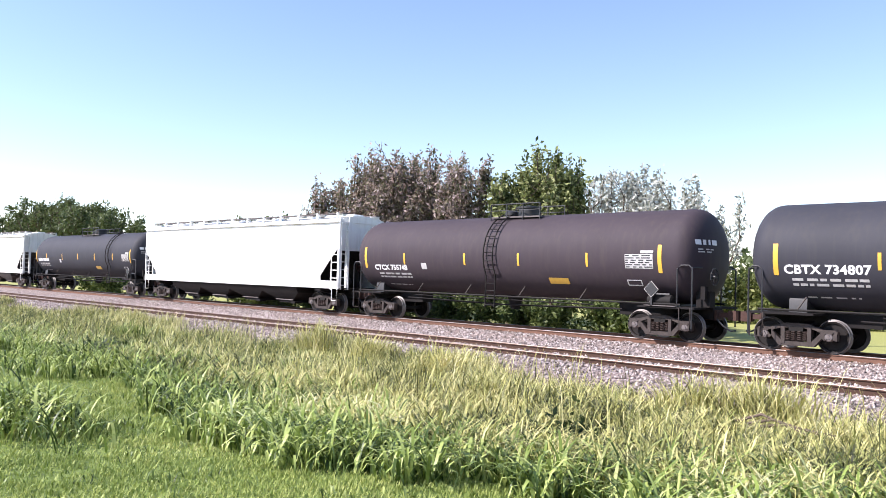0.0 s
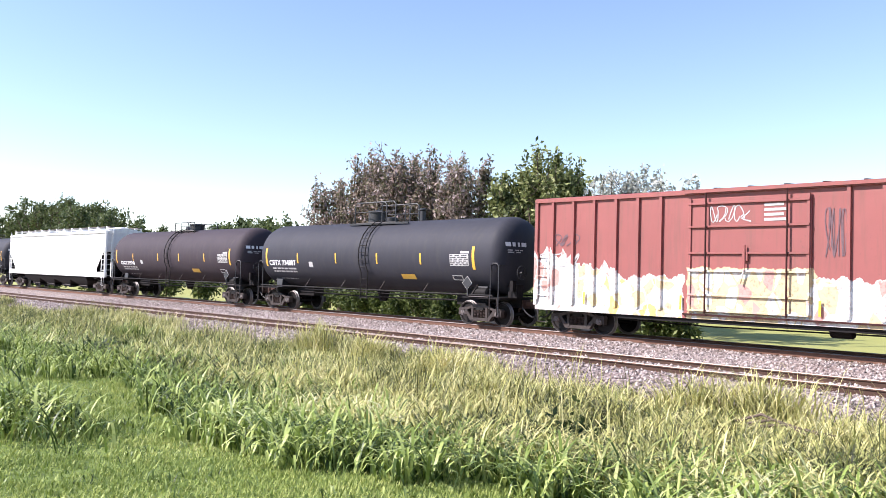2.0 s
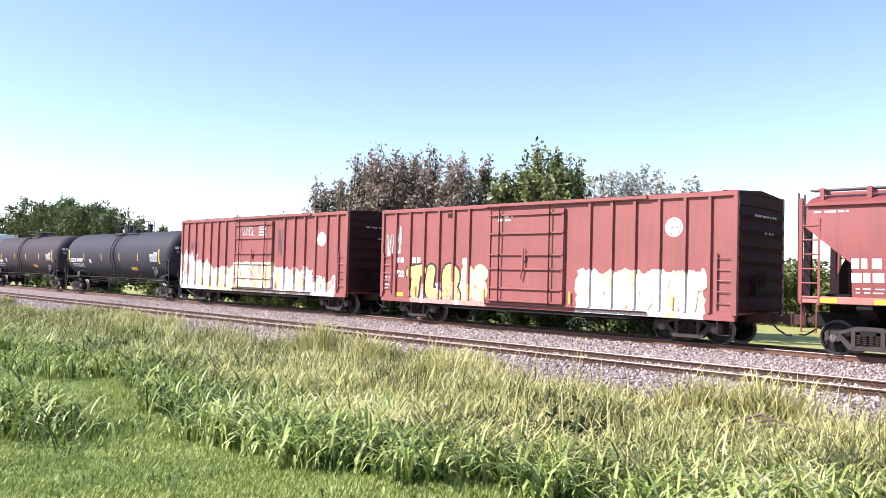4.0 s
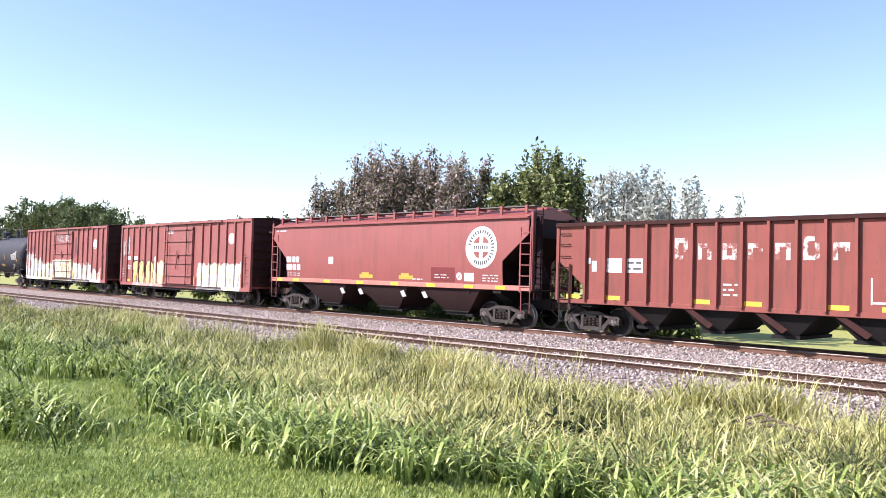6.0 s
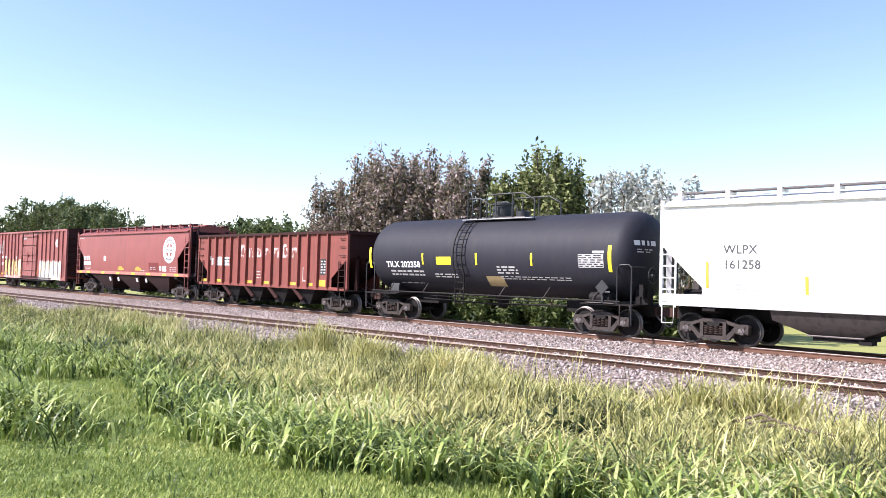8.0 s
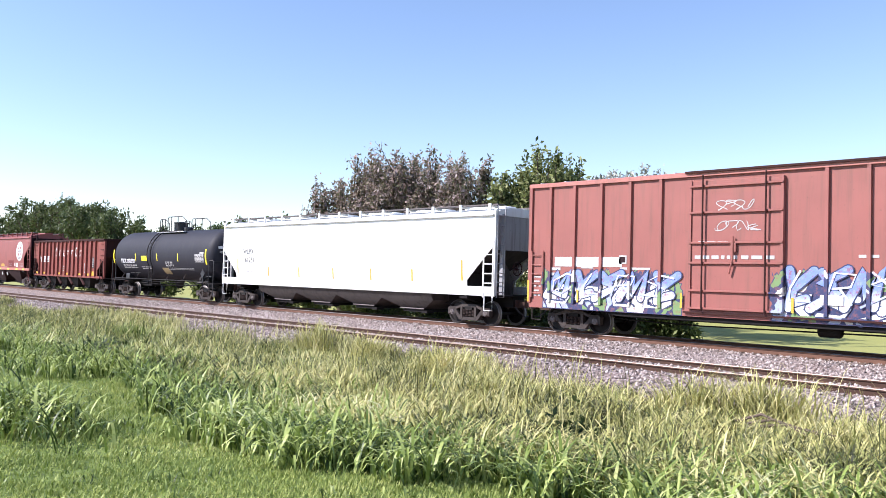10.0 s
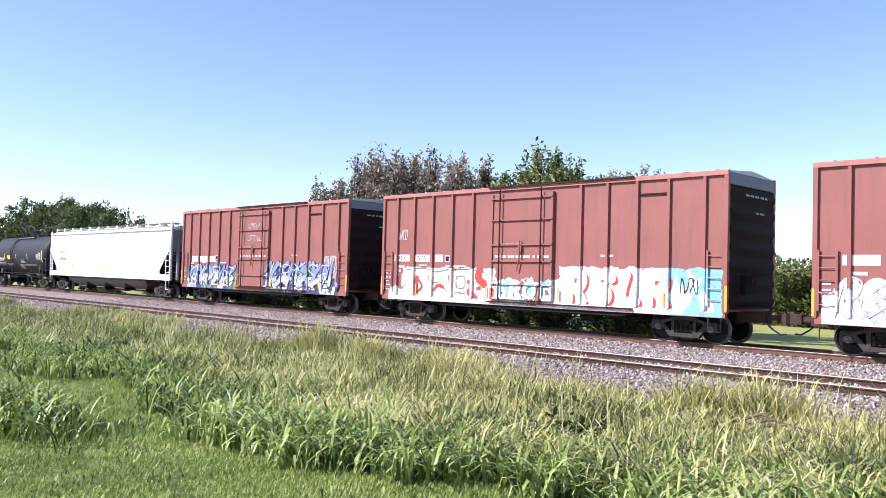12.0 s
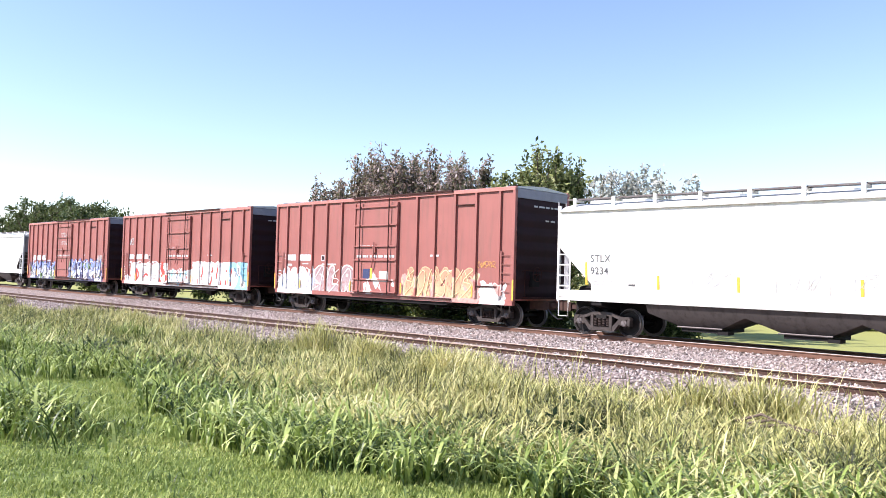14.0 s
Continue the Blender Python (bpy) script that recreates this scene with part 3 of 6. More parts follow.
    part("deck_plate", Bag().box(sp - 0.35, sp + 0.75, -1.50, -1.2, 1.10, 1.125), M["cap"], car)
    part("brake_valve", Bag().box(half - 0.35, half + 0.1, -0.75, -0.4, 1.1, 1.6).box(half - 0.1, half + 0.05, -0.95, -0.75, 1.35, 1.75), M["under"], car)
    brake_wheel(car, half + 0.18, -0.6, 2.05, "black")
    # outlet and skid below the belly
    part("bottom_outlet", Bag().lathe([(0.66, 0.16), (0.85, 0.22), (1.2, 0.34)], "z", 14), M["under"], car)
    part("belly_pipe", Bag().tube([(-sp + 1.6, -0.75, 0.92), (0, -0.75, 0.84), (sp - 1.6, -0.75, 0.92)], 0.035, 6).tube([(-sp + 2.2, -0.95, 1.05), (sp - 2.6, -0.95, 1.02)], 0.02, 5), M["under"], car)
    # ladder that hugs the shell, and the platform on top
    lad = Bag()
    for lx in (ladder_x, ladder_x + 0.46):
        pts = [(lx, -(R + 0.12) * math.cos(a), zc + (R + 0.12) * math.sin(a)) for a in [radians(-28 + 12.5 * i) for i in range(9)]]
        lad.tube([(lx, -1.47, 0.75)] + pts, 0.028, 5)
    for i in range(13):
        if i < 4:
            y, z = -1.47, 0.82 + 0.27 * i
        else:
            a = radians(-30 + 11.0 * (i - 3))
            y, z = -(R + 0.12) * math.cos(a), zc + (R + 0.12) * math.sin(a)
        lad.tube([(ladder_x, y, z), (ladder_x + 0.46, y, z)], 0.018, 5)
    part("ladder", lad, M["truck_dark"], car)
    d0, d1 = deck
    part("platform", Bag().box(d0, d1, -0.75, 0.75, zc + R - 0.10, zc + R - 0.05), M["cap"], car)
    if hoop:
        part("platform_edge", Bag().box(d0 - 0.4, d1 + 0.9, -0.82, -0.75, zc + R - 0.16, zc + R - 0.08), M["black"], car)
        for yy in (-0.7, 0.7):
            g = Bag()
            for a, e in ((d0 - 0.15, d0 + 2.05), (d1 - 0.95, d1 - 0.05)):
                g.tube([(a, yy, zc + R - 0.1), (a, yy, zc + R + 0.74), (a + 0.13, yy, zc + R + 0.85), (e - 0.13, yy, zc + R + 0.85), (e, yy, zc + R + 0.74), (e, yy, zc + R - 0.1)], 0.034, 6)
                g.tube([(a, yy, zc + R + 0.42), (e, yy, zc + R + 0.42)], 0.022, 5)
            part("platform_railing", g, M["black"], car)
        part("vent_valve", Bag().lathe([(zc + R - 0.05, 0.13), (zc + R + 0.42, 0.13), (zc + R + 0.46, 0.17), (zc + R + 0.52, 0.17), (zc + R + 0.55, 0.05)], "z", 12, (d1 + 0.95, 0, 0)), M["black"], car)
    if long_rail:
        z = zc + R
        part("walkway", Bag().box(ladder_x - 0.25, d1 + 0.5, -0.92, -0.70, z - 0.15, z - 0.11), M["grey_roof"], car, bevel=0.01)
        for yy in (-0.8, 0.8):
            g = Bag()
            for a, e, h in ((ladder_x - 0.05, ladder_x + 1.15, 0.70), (ladder_x + 0.95, d1 + 0.5, 0.82)):
                g.tube([(a, yy, z - 0.14), (a, yy, z + h - 0.06), (a + 0.12, yy, z + h), (e - 0.55, yy, z + h), (e, yy, z + h - 0.28), (e, yy, z - 0.18)], 0.03, 6)
                for f in (0.2, 0.55):
                    ux = a + (e - a) * f
                    g.tube([(ux, yy, z - 0.14), (ux, yy, z + h)], 0.026, 5)
            part("platform_railing", g, M["black"], car)
    for yy in (() if hoop or long_rail else (-0.75, 0.75)):
        hr = Bag()
        hr.tube([(d0, yy, zc + R + 0.42), (d1, yy, zc + R + 0.42)], 0.024, 5)
        hr.tube([(d0, yy, zc + R + 0.18), (d1, yy, zc + R + 0.18)], 0.018, 5)
        for i in range(4):
            ux = d0 + (d1 - d0) * i / 3
            hr.tube([(ux, yy, zc + R - 0.2), (ux, yy, zc + R + 0.42)], 0.024, 5)
        part("platform_railing", hr, M["black"], car)
    mid = (d0 + d1) / 2 + (-0.3 if long_rail else -0.75 if hoop else 0.1)
    up = 0.18 if long_rail else 0.16 if hoop else 0.0
    part("valve_dome", Bag().lathe([(zc + R - 0.05, 0.42), (zc + R + 0.27 + up, 0.42), (zc + R + 0.28 + up, 0.46), (zc + R + 0.35 + up, 0.46), (zc + R + 0.40 + up, 0.12)], "z", 18, (mid, 0, 0)), M["black"], car)
    part("manway", Bag().lathe([(zc + R - 0.05, 0.28), (zc + R + 0.18, 0.28), (zc + R + 0.22, 0.2)], "z", 16, (mid + (1.0 if long_rail or hoop else -0.85), 0, 0)), M["black"], car)


def boxcar(x, label, half, top, ribs, door, sp, pull, side, chord, low=0.80, grey_end=False, seed=1):
    car = start_car("boxcar", label, "boxcar", x)
    rnd = random.Random(seed)
    W = 1.56
    # end walls take a darker red than the sides, in place of shade
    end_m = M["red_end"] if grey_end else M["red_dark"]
    body = part("body", Bag().box(-half, half, -W, W, low + 0.18, top - 0.10), side, car)
    for rx in ribs:
        for s in (-1, 1):
            b = Bag().prism([(rx - 0.065, s * (W - 0.01)), (rx - 0.048, s * (W + 0.085)), (rx + 0.048, s * (W + 0.085)), (rx + 0.058, s * (W - 0.01))], "z", low + 0.2, top - 0.17)
            part("rib", b, side, body)
    for cx in (-half, half):
        for s in (-1, 1):
            b = Bag().box(cx - 0.07, cx + 0.07, *sorted((s * (W - 0.06), s * (W + 0.075))), low + 0.15, top - 0.14)
            part("corner_post", b, side, body, bevel=0.012)
    for s in (-1, 1):
        part("top_chord", Bag().prism([(s * (W - 0.05), top - 0.16), (s * (W + 0.085), top - 0.16), (s * (W + 0.085), top - 0.05), (s * (W + 0.05), top - 0.02), (s * (W - 0.05), top)], "x", -half - 0.06, half + 0.06), chord, body)
        part("side_sill", Bag().prism([(-half, low), (half, low), (half, low + 0.19), (-half, low + 0.19)], "y", *sorted((s * (W - 0.10), s * (W + 0.045)))), side, body)
        belly = Bag().prism([(-sp + 1.3, low + 0.02), (-sp + 2.0, low - 0.13), (sp - 2.0, low - 0.13), (sp - 1.3, low + 0.02)], "y", *sorted((s * (W - 0.10), s * (W - 0.04))))
        part("lower_sill", belly, M["under"], car)
    roof = Bag().prism([(-W - 0.03, top - 0.03), (0, top + 0.10), (W + 0.03, top - 0.03), (W + 0.03, top - 0.06), (-W - 0.03, top - 0.06)], "x", -half - 0.04, half + 0.04)
    roof_m = M["grey_roof"] if grey_end else M["red_dark"]
    rf = part("roof", roof, roof_m, body)
    for i in range(15):
        ux = -half + 0.4 + (2 * half - 0.8) * i / 14
        part("roof_rib", Bag().prism([(-W, top - 0.02), (0, top + 0.10), (W, top - 0.02), (W, top + 0.02), (0, top + 0.14), (-W, top + 0.02)], "x", ux - 0.04, ux + 0.04), roof_m, rf)
    # corrugated ends
    for s in (-1, 1):
        prof = [(half - 0.02, low + 0.2)]
        n = 7
        for i in range(n):
            z0 = low + 0.25 + (top - 0.65 - low) * i / n
            h = (top - 0.65 - low) / n
            prof += [(half + 0.01, z0 + 0.05 * h), (half + 0.11, z0 + 0.34 * h), (half + 0.11, z0 + 0.56 * h), (half + 0.01, z0 + 0.92 * h)]
        prof += [(half + 0.02, top - 0.12), (half - 0.02, top - 0.12)]
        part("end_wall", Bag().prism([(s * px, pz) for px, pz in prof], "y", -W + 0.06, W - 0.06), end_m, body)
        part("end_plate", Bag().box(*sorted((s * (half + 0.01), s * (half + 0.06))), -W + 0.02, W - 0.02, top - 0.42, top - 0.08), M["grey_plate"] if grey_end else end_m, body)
        bars(-0.6, 0.9, top - 0.75, top - 0.62, lambda u, z, s=s: Vector((s * (half + 0.118), u, z)), M["letter_dim"], body, 1, 0.5, seed + 2)
        bars(0.1, 0.7, top - 1.25, top - 1.13, lambda u, z, s=s: Vector((s * (half + 0.118), u, z)), M["letter_dim"], body, 1, 0.5, seed + 3)
        part("crossover_platform", Bag().box(*sorted((s * (half + 0.05), s * (half + 0.42))), -1.1, 1.1, 1.12, 1.16), M["red_dark"], car)
        part("end_railing", Bag().tube([(s * (half + 0.12), -1.2, 2.1), (s * (half + 0.16), -1.1, 2.15), (s * (half + 0.16), 1.1, 2.15)], 0.02, 5).tube([(s * (half + 0.16), -1.1, 1.16), (s * (half + 0.16), -1.1, 2.15)], 0.018, 5), M["red_dark"], car)
        lx = s * (half - 0.33)
        part("ladder", ladder_bag(lx - 0.24, lx + 0.24, -W - 0.06, low + 0.35, low + 2.0, 5), side, car)
        part("ladder", ladder_bag(lx - 0.24, lx + 0.24, W + 0.06, low + 0.35, low + 2.0, 5), side, car)
        part("sill_step", stirrup_bag(lx - 0.2, lx + 0.2, -W - 0.02, low - 0.42, low + 0.05), M["truck"], car)
        if grey_end:
            part("reflector", Bag().box(*sorted((s * (half - 0.01), s * (half + 0.066))), -W - 0.080, -W - 0.0755, low + 0.2, low + 0.95), M["yellow"], car)
        add_coupler(car, s, half, pull)
        add_truck(car, s * sp)
    brake_wheel(car, half + 0.30, -0.55, 2.0)
    part("hand_brake_housing", Bag().box(half + 0.08, half + 0.24, -0.75, -0.35, 1.55, 2.1), M["under"], car)
    part("center_sill", Bag().box(-half + 0.3, half - 0.3, -0.32, 0.32, 0.62, low + 0.19), M["under"], car)
    cb = Bag()
    for i in range(7):
        ux = -sp + 1.6 + (2 * sp - 3.2) * i / 6
        cb.prism([(-1.5, low + 0.18), (1.5, low + 0.18), (1.5, low + 0.02), (0.3, 0.62), (-0.3, 0.62), (-1.5, low + 0.02)], "x", ux - 0.05, ux + 0.05)
    part("cross_bearers", cb, M["under"], car)
    underside(car, half)
    # plug door with its bars, rods and tracks
    d0, d1 = door
    for s in (-1, 1):
        dz0, dz1 = low + 0.22, top - 0.30
        y0, y1 = sorted((s * (W + 0.01), s * (W + 0.075)))
        dr = part("door", Bag().box(d0, d1, y0, y1, dz0, dz1), side, car, bevel=0.015)
        ya, yb = sorted((s * (W + 0.075), s * (W + 0.150)))
        for fz in (0.0, 0.14, 0.36, 0.52, 0.76, 0.97):
            z = dz0 + 0.04 + (dz1 - dz0 - 0.1) * fz
            part("door_bar", Bag().box(d0 + 0.03, d1 - 0.03, ya, yb, z - 0.03, z + 0.03), side, dr, bevel=0.008)
        for fx in (0.02, 0.98):
            ux = d0 + (d1 - d0) * fx
            part("door_edge", Bag().box(ux - 0.04, ux + 0.04, *sorted((s * (W + 0.02), s * (W + 0.12))), dz0, dz1), side, dr)
        for fx in (0.17, 0.83):
            ux = d0 + (d1 - d0) * fx
            part("lock_rod", Bag().tube([(ux, s * (W + 0.18), dz0 - 0.05), (ux, s * (W + 0.18), top - 0.14)], 0.026, 6), M["red_dark"], dr)
        mid = (d0 + d1) / 2
        zz = dz0 + (dz1 - dz0) * 0.42
        part("door_lever", Bag().tube([(mid, s * (W + 0.16), zz + 0.55), (mid, s * (W + 0.17), zz - 0.1), (mid - 0.12, s * (W + 0.17), zz - 0.55)], 0.028, 6).box(mid - 0.08, mid + 0.08, *sorted((s * (W + 0.08), s * (W + 0.16))), zz + 0.1, zz + 0.35), side, dr)
        part("door_track", Bag().box(d0 - 0.12, d1 + 3.2, *sorted((s * (W + 0.085), s * (W + 0.15))), top - (0.06 if grey_end else 0.13), top + (0.0 if grey_end else -0.03)), M["red_dark"] if grey_end else chord, car)
        part("door_track", Bag().box(d0 - 0.12, d1 + 3.2, *sorted((s * (W + 0.045), s * (W + 0.13))), low + 0.10, low + 0.15), M["red_dark"], car)
    for ux in [-half + 2.1, d0 - 0.22, d1 + 0.24, half - 2.0]:
        part("reflector", Bag().box(ux - 0.035, ux + 0.035, -W - 0.072, -W - 0.066, low + 0.25, low + 0.68), M["yellow"], car)
    return car


def shell_half_width(z, z0, z1, bulge):
    f = (z - z0) / (z1 - z0)
    return 1.44 + bulge * math.sin(math.pi * min(1, max(0, f)) ** 0.9)


def covered_hopper(x, label, half, sp, pull, side, sill_m, z_sill, eave, crown, cut, bays, bay_m, posts, bulge=0.08, sheet_seams=True, end_m=None):
    """cut: from the end inwards at the bottom, height of its lower vertical edge and of its top."""
    car = start_car("covered_hopper_car", label, "hopper car", x)
    cin, zv, zt, cend = cut
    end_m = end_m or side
    z_low = z_sill[1]
    zs = sorted(set([z_low, zv, zt, eave] + [z_low + (eave - z_low) * i / 10 for i in range(11)]))
    def reach(z):
        if z <= zv:
            return half - cin
        if z < zt:
            return half - cin + (cin - cend) * (z - zv) / (zt - zv)
        return half - cend
    for s in (-1, 1):
        b = Bag()
        vs = []
        for z in zs:
            w = shell_half_width(z, z_low, eave, bulge)
            for t in (-1, -0.5, 0, 0.5, 1):
                vs.append((t * reach(z), s * w, z))
            for t in (-1, -0.5, 0, 0.5, 1):
                vs.append((t * reach(z), s * (w - 0.03), z))
        n = len(zs)
        fs = []
        for i in range(n - 1):
            for j in range(4):
                a, c = i * 10 + j, (i + 1) * 10 + j
                fs += [(a, a + 1, c + 1, c), (a + 5, c + 5, c + 6, a + 6)]
            for j in (0, 4):
                a, c = i * 10 + j, (i + 1) * 10 + j
                fs.append((a, c, c + 5, a + 5))
        part("side_sheet", b.add(vs, fs), side, car)
        part("side_sill", Bag().box(-half + 0.05, half - 0.05, *sorted((s * 1.30, s * 1.475)), *z_sill), sill_m, car, bevel=0.015)
        part("eave_angle", Bag().box(-half + cend, half - cend, *sorted((s * 1.40, s * 1.545)), eave - 0.02, eave + 0.05), side, car, bevel=0.01)
    if sheet_seams:
        for i in range(1, 6):
            ux = -half + 2 * half * i / 6
            seam = Bag()
            zl = [z_low + (eave - z_low) * k2 / 8 for k2 in range(9)]
            for za, zb in zip(zl, zl[1:]):
                wa, wb = shell_half_width(za, z_low, eave, bulge), shell_half_width(zb, z_low, eave, bulge)
                seam.add([(ux - 0.012, -wa - 0.004, za), (ux + 0.012, -wa - 0.004, za), (ux + 0.012, -wb - 0.004, zb), (ux - 0.012, -wb - 0.004, zb)], [(0, 1, 2, 3)])
            part("weld_seam", seam, side, car)
    roof = [(-1.46, eave), (-1.44, eave + 0.06), (-1.15, crown - 0.16), (-0.6, crown - 0.03), (0, crown), (0.6, crown - 0.03), (1.15, crown - 0.16), (1.44, eave + 0.06), (1.46, eave)]
    part("roof", Bag().prism(roof, "x", -half + cend, half - cend), side, car)
    # roof walk on brackets, hatches
    for s in (-1, 1):
        part("running_board", Bag().box(-half + 0.2, half - 0.2, *sorted((s * 0.80, s * 1.18)), crown + 0.06, crown + 0.10), M["cap"], car)
        for i in range(posts):
            ux = -half + 0.55 + (2 * half - 1.1) * i / (posts - 1)
            part("walk_bracket", Bag().box(ux - 0.06, ux + 0.06, *sorted((s * 1.19, s * 1.25)), crown - 0.20, crown + 0.12).box(ux - 0.05, ux + 0.05, *sorted((s * 0.75, s * 1.19)), crown - 0.02, crown + 0.06), side, car)
    for i in range(6):
        ux = -half + 2 * half * (i + 0.5) / 6
        part("roof_hatch", Bag().box(ux - 1.1, ux + 1.1, -0.33, 0.33, crown - 0.02, crown + 0.10), side, car, bevel=0.03)
    # ends: head sheet, slope sheet, posts, ladders, end platform
    for s in (-1, 1):
        xe = half - cend - 0.04
        head = [(-1.42, zt - 0.1)] + [(y * 0.98, z) for y, z in roof] + [(1.42, zt - 0.1)]
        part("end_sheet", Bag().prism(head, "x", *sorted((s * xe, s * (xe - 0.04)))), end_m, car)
        slope = [(s * xe, zt + 0.05), (s * (xe - 0.05), zt + 0.10), (s * (half - sp * 0.0 - 3.3), 1.30), (s * (half - 3.25), 1.22)]
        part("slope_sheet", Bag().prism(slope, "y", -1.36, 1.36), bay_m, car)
        for yy in (-0.95, 0.95):
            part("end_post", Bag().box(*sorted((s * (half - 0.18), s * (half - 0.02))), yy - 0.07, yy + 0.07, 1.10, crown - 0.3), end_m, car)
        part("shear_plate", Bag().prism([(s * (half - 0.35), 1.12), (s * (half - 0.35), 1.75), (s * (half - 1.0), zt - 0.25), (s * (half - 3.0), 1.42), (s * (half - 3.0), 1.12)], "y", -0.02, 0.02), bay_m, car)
        # added plate that blocks the bright view through, so the cut corner stays dark
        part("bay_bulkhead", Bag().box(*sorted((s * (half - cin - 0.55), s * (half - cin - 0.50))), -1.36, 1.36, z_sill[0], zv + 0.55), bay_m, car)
        for yy in (-1.42, 1.42):
            part("corner_post", Bag().box(*sorted((s * (half - 0.12), s * (half - 0.02))), yy - 0.05, yy + 0.05, z_sill[0], crown - 0.15), side, car, bevel=0.01)
            yl = yy + 0.06 * (1 if yy > 0 else -1)
            xl = sorted((s * (half - 0.10), s * (half - 0.58)))
            part("ladder", ladder_bag(xl[0], xl[1], yl, z_sill[0] - 0.05, zt + 0.25, 6, 0.022), side, car)
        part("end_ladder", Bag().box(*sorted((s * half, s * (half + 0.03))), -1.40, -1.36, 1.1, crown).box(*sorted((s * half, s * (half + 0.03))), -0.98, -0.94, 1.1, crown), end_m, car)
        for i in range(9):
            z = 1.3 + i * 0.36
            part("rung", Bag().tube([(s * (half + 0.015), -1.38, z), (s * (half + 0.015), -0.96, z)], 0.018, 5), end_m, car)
        part("end_platform", Bag().box(*sorted((s * (half - 1.3), s * (half + 0.02))), -1.42, 1.42, z_sill[0] - 0.02, z_sill[0] + 0.04), M["under"], car)
        part("stub_sill", Bag().box(*sorted((s * (sp - 2.4), s * (half - 0.05))), -0.32, 0.32, 0.72, 1.12), M["under"], car)
        part("bolster", Bag().prism([(-1.42, z_sill[0]), (1.42, z_sill[0]), (1.42, z_sill[0] - 0.12), (0.5, 0.84), (-0.5, 0.84), (-1.42, z_sill[0] - 0.12)], "x", s * sp - 0.2, s * sp + 0.2), M["under"], car)
        part("sill_step", stirrup_bag(s * (half - 0.12), s * (half - 0.52), -1.46, 0.60, z_sill[0] + 0.05), side, car)
        part("air_reservoir", Bag().lathe([(-0.4, 0.1), (-0.36, 0.17), (0.36, 0.17), (0.4, 0.1)], "x", 12, (s * (half - 0.8), -0.55, 1.48)), M["under"], car)
        add_coupler(car, s, half - 0.05, pull)
        add_truck(car, s * sp)
    brake_wheel(car, half + 0.10, -0.3, 2.2)
    # hopper bays with their outlet gates
    for bx in bays:
        w = abs(bays[1] - bays[0]) / 2
        zm = 0.86 if len(bays) == 4 else z_sill[0] - 0.02
        vs = []
        for z, hx, hy in ((z_sill[0] + 0.05, w, 1.42), (zm, w if len(bays) == 4 else 1.75, 1.42 - 0.6 * (z_sill[0] - zm)), (0.44, 0.60, 0.80)):
            vs += [(bx - hx, -hy, z), (bx + hx, -hy, z), (bx + hx, hy, z), (bx - hx, hy, z)]
        fs = [(0, 1, 2, 3), (8, 11, 10, 9)] + [(a + k2, a + (k2 + 1) % 4, a + 4 + (k2 + 1) % 4, a + 4 + k2) for a in (0, 4) for k2 in range(4)]
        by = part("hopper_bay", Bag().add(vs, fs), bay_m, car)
        part("outlet_gate", Bag().box(bx - 0.62, bx + 0.62, -0.85, 0.85, 0.33, 0.46).box(bx + 0.62, bx + 0.95, -0.95, -0.55, 0.30, 0.40), M["under"], by)
        part("gate_shaft", Bag().tube([(bx - 0.75, -0.92, 0.47), (bx + 0.75, -0.92, 0.47)], 0.025, 6), M["cap"] if len(bays) == 4 else M["under"], by)
    return car


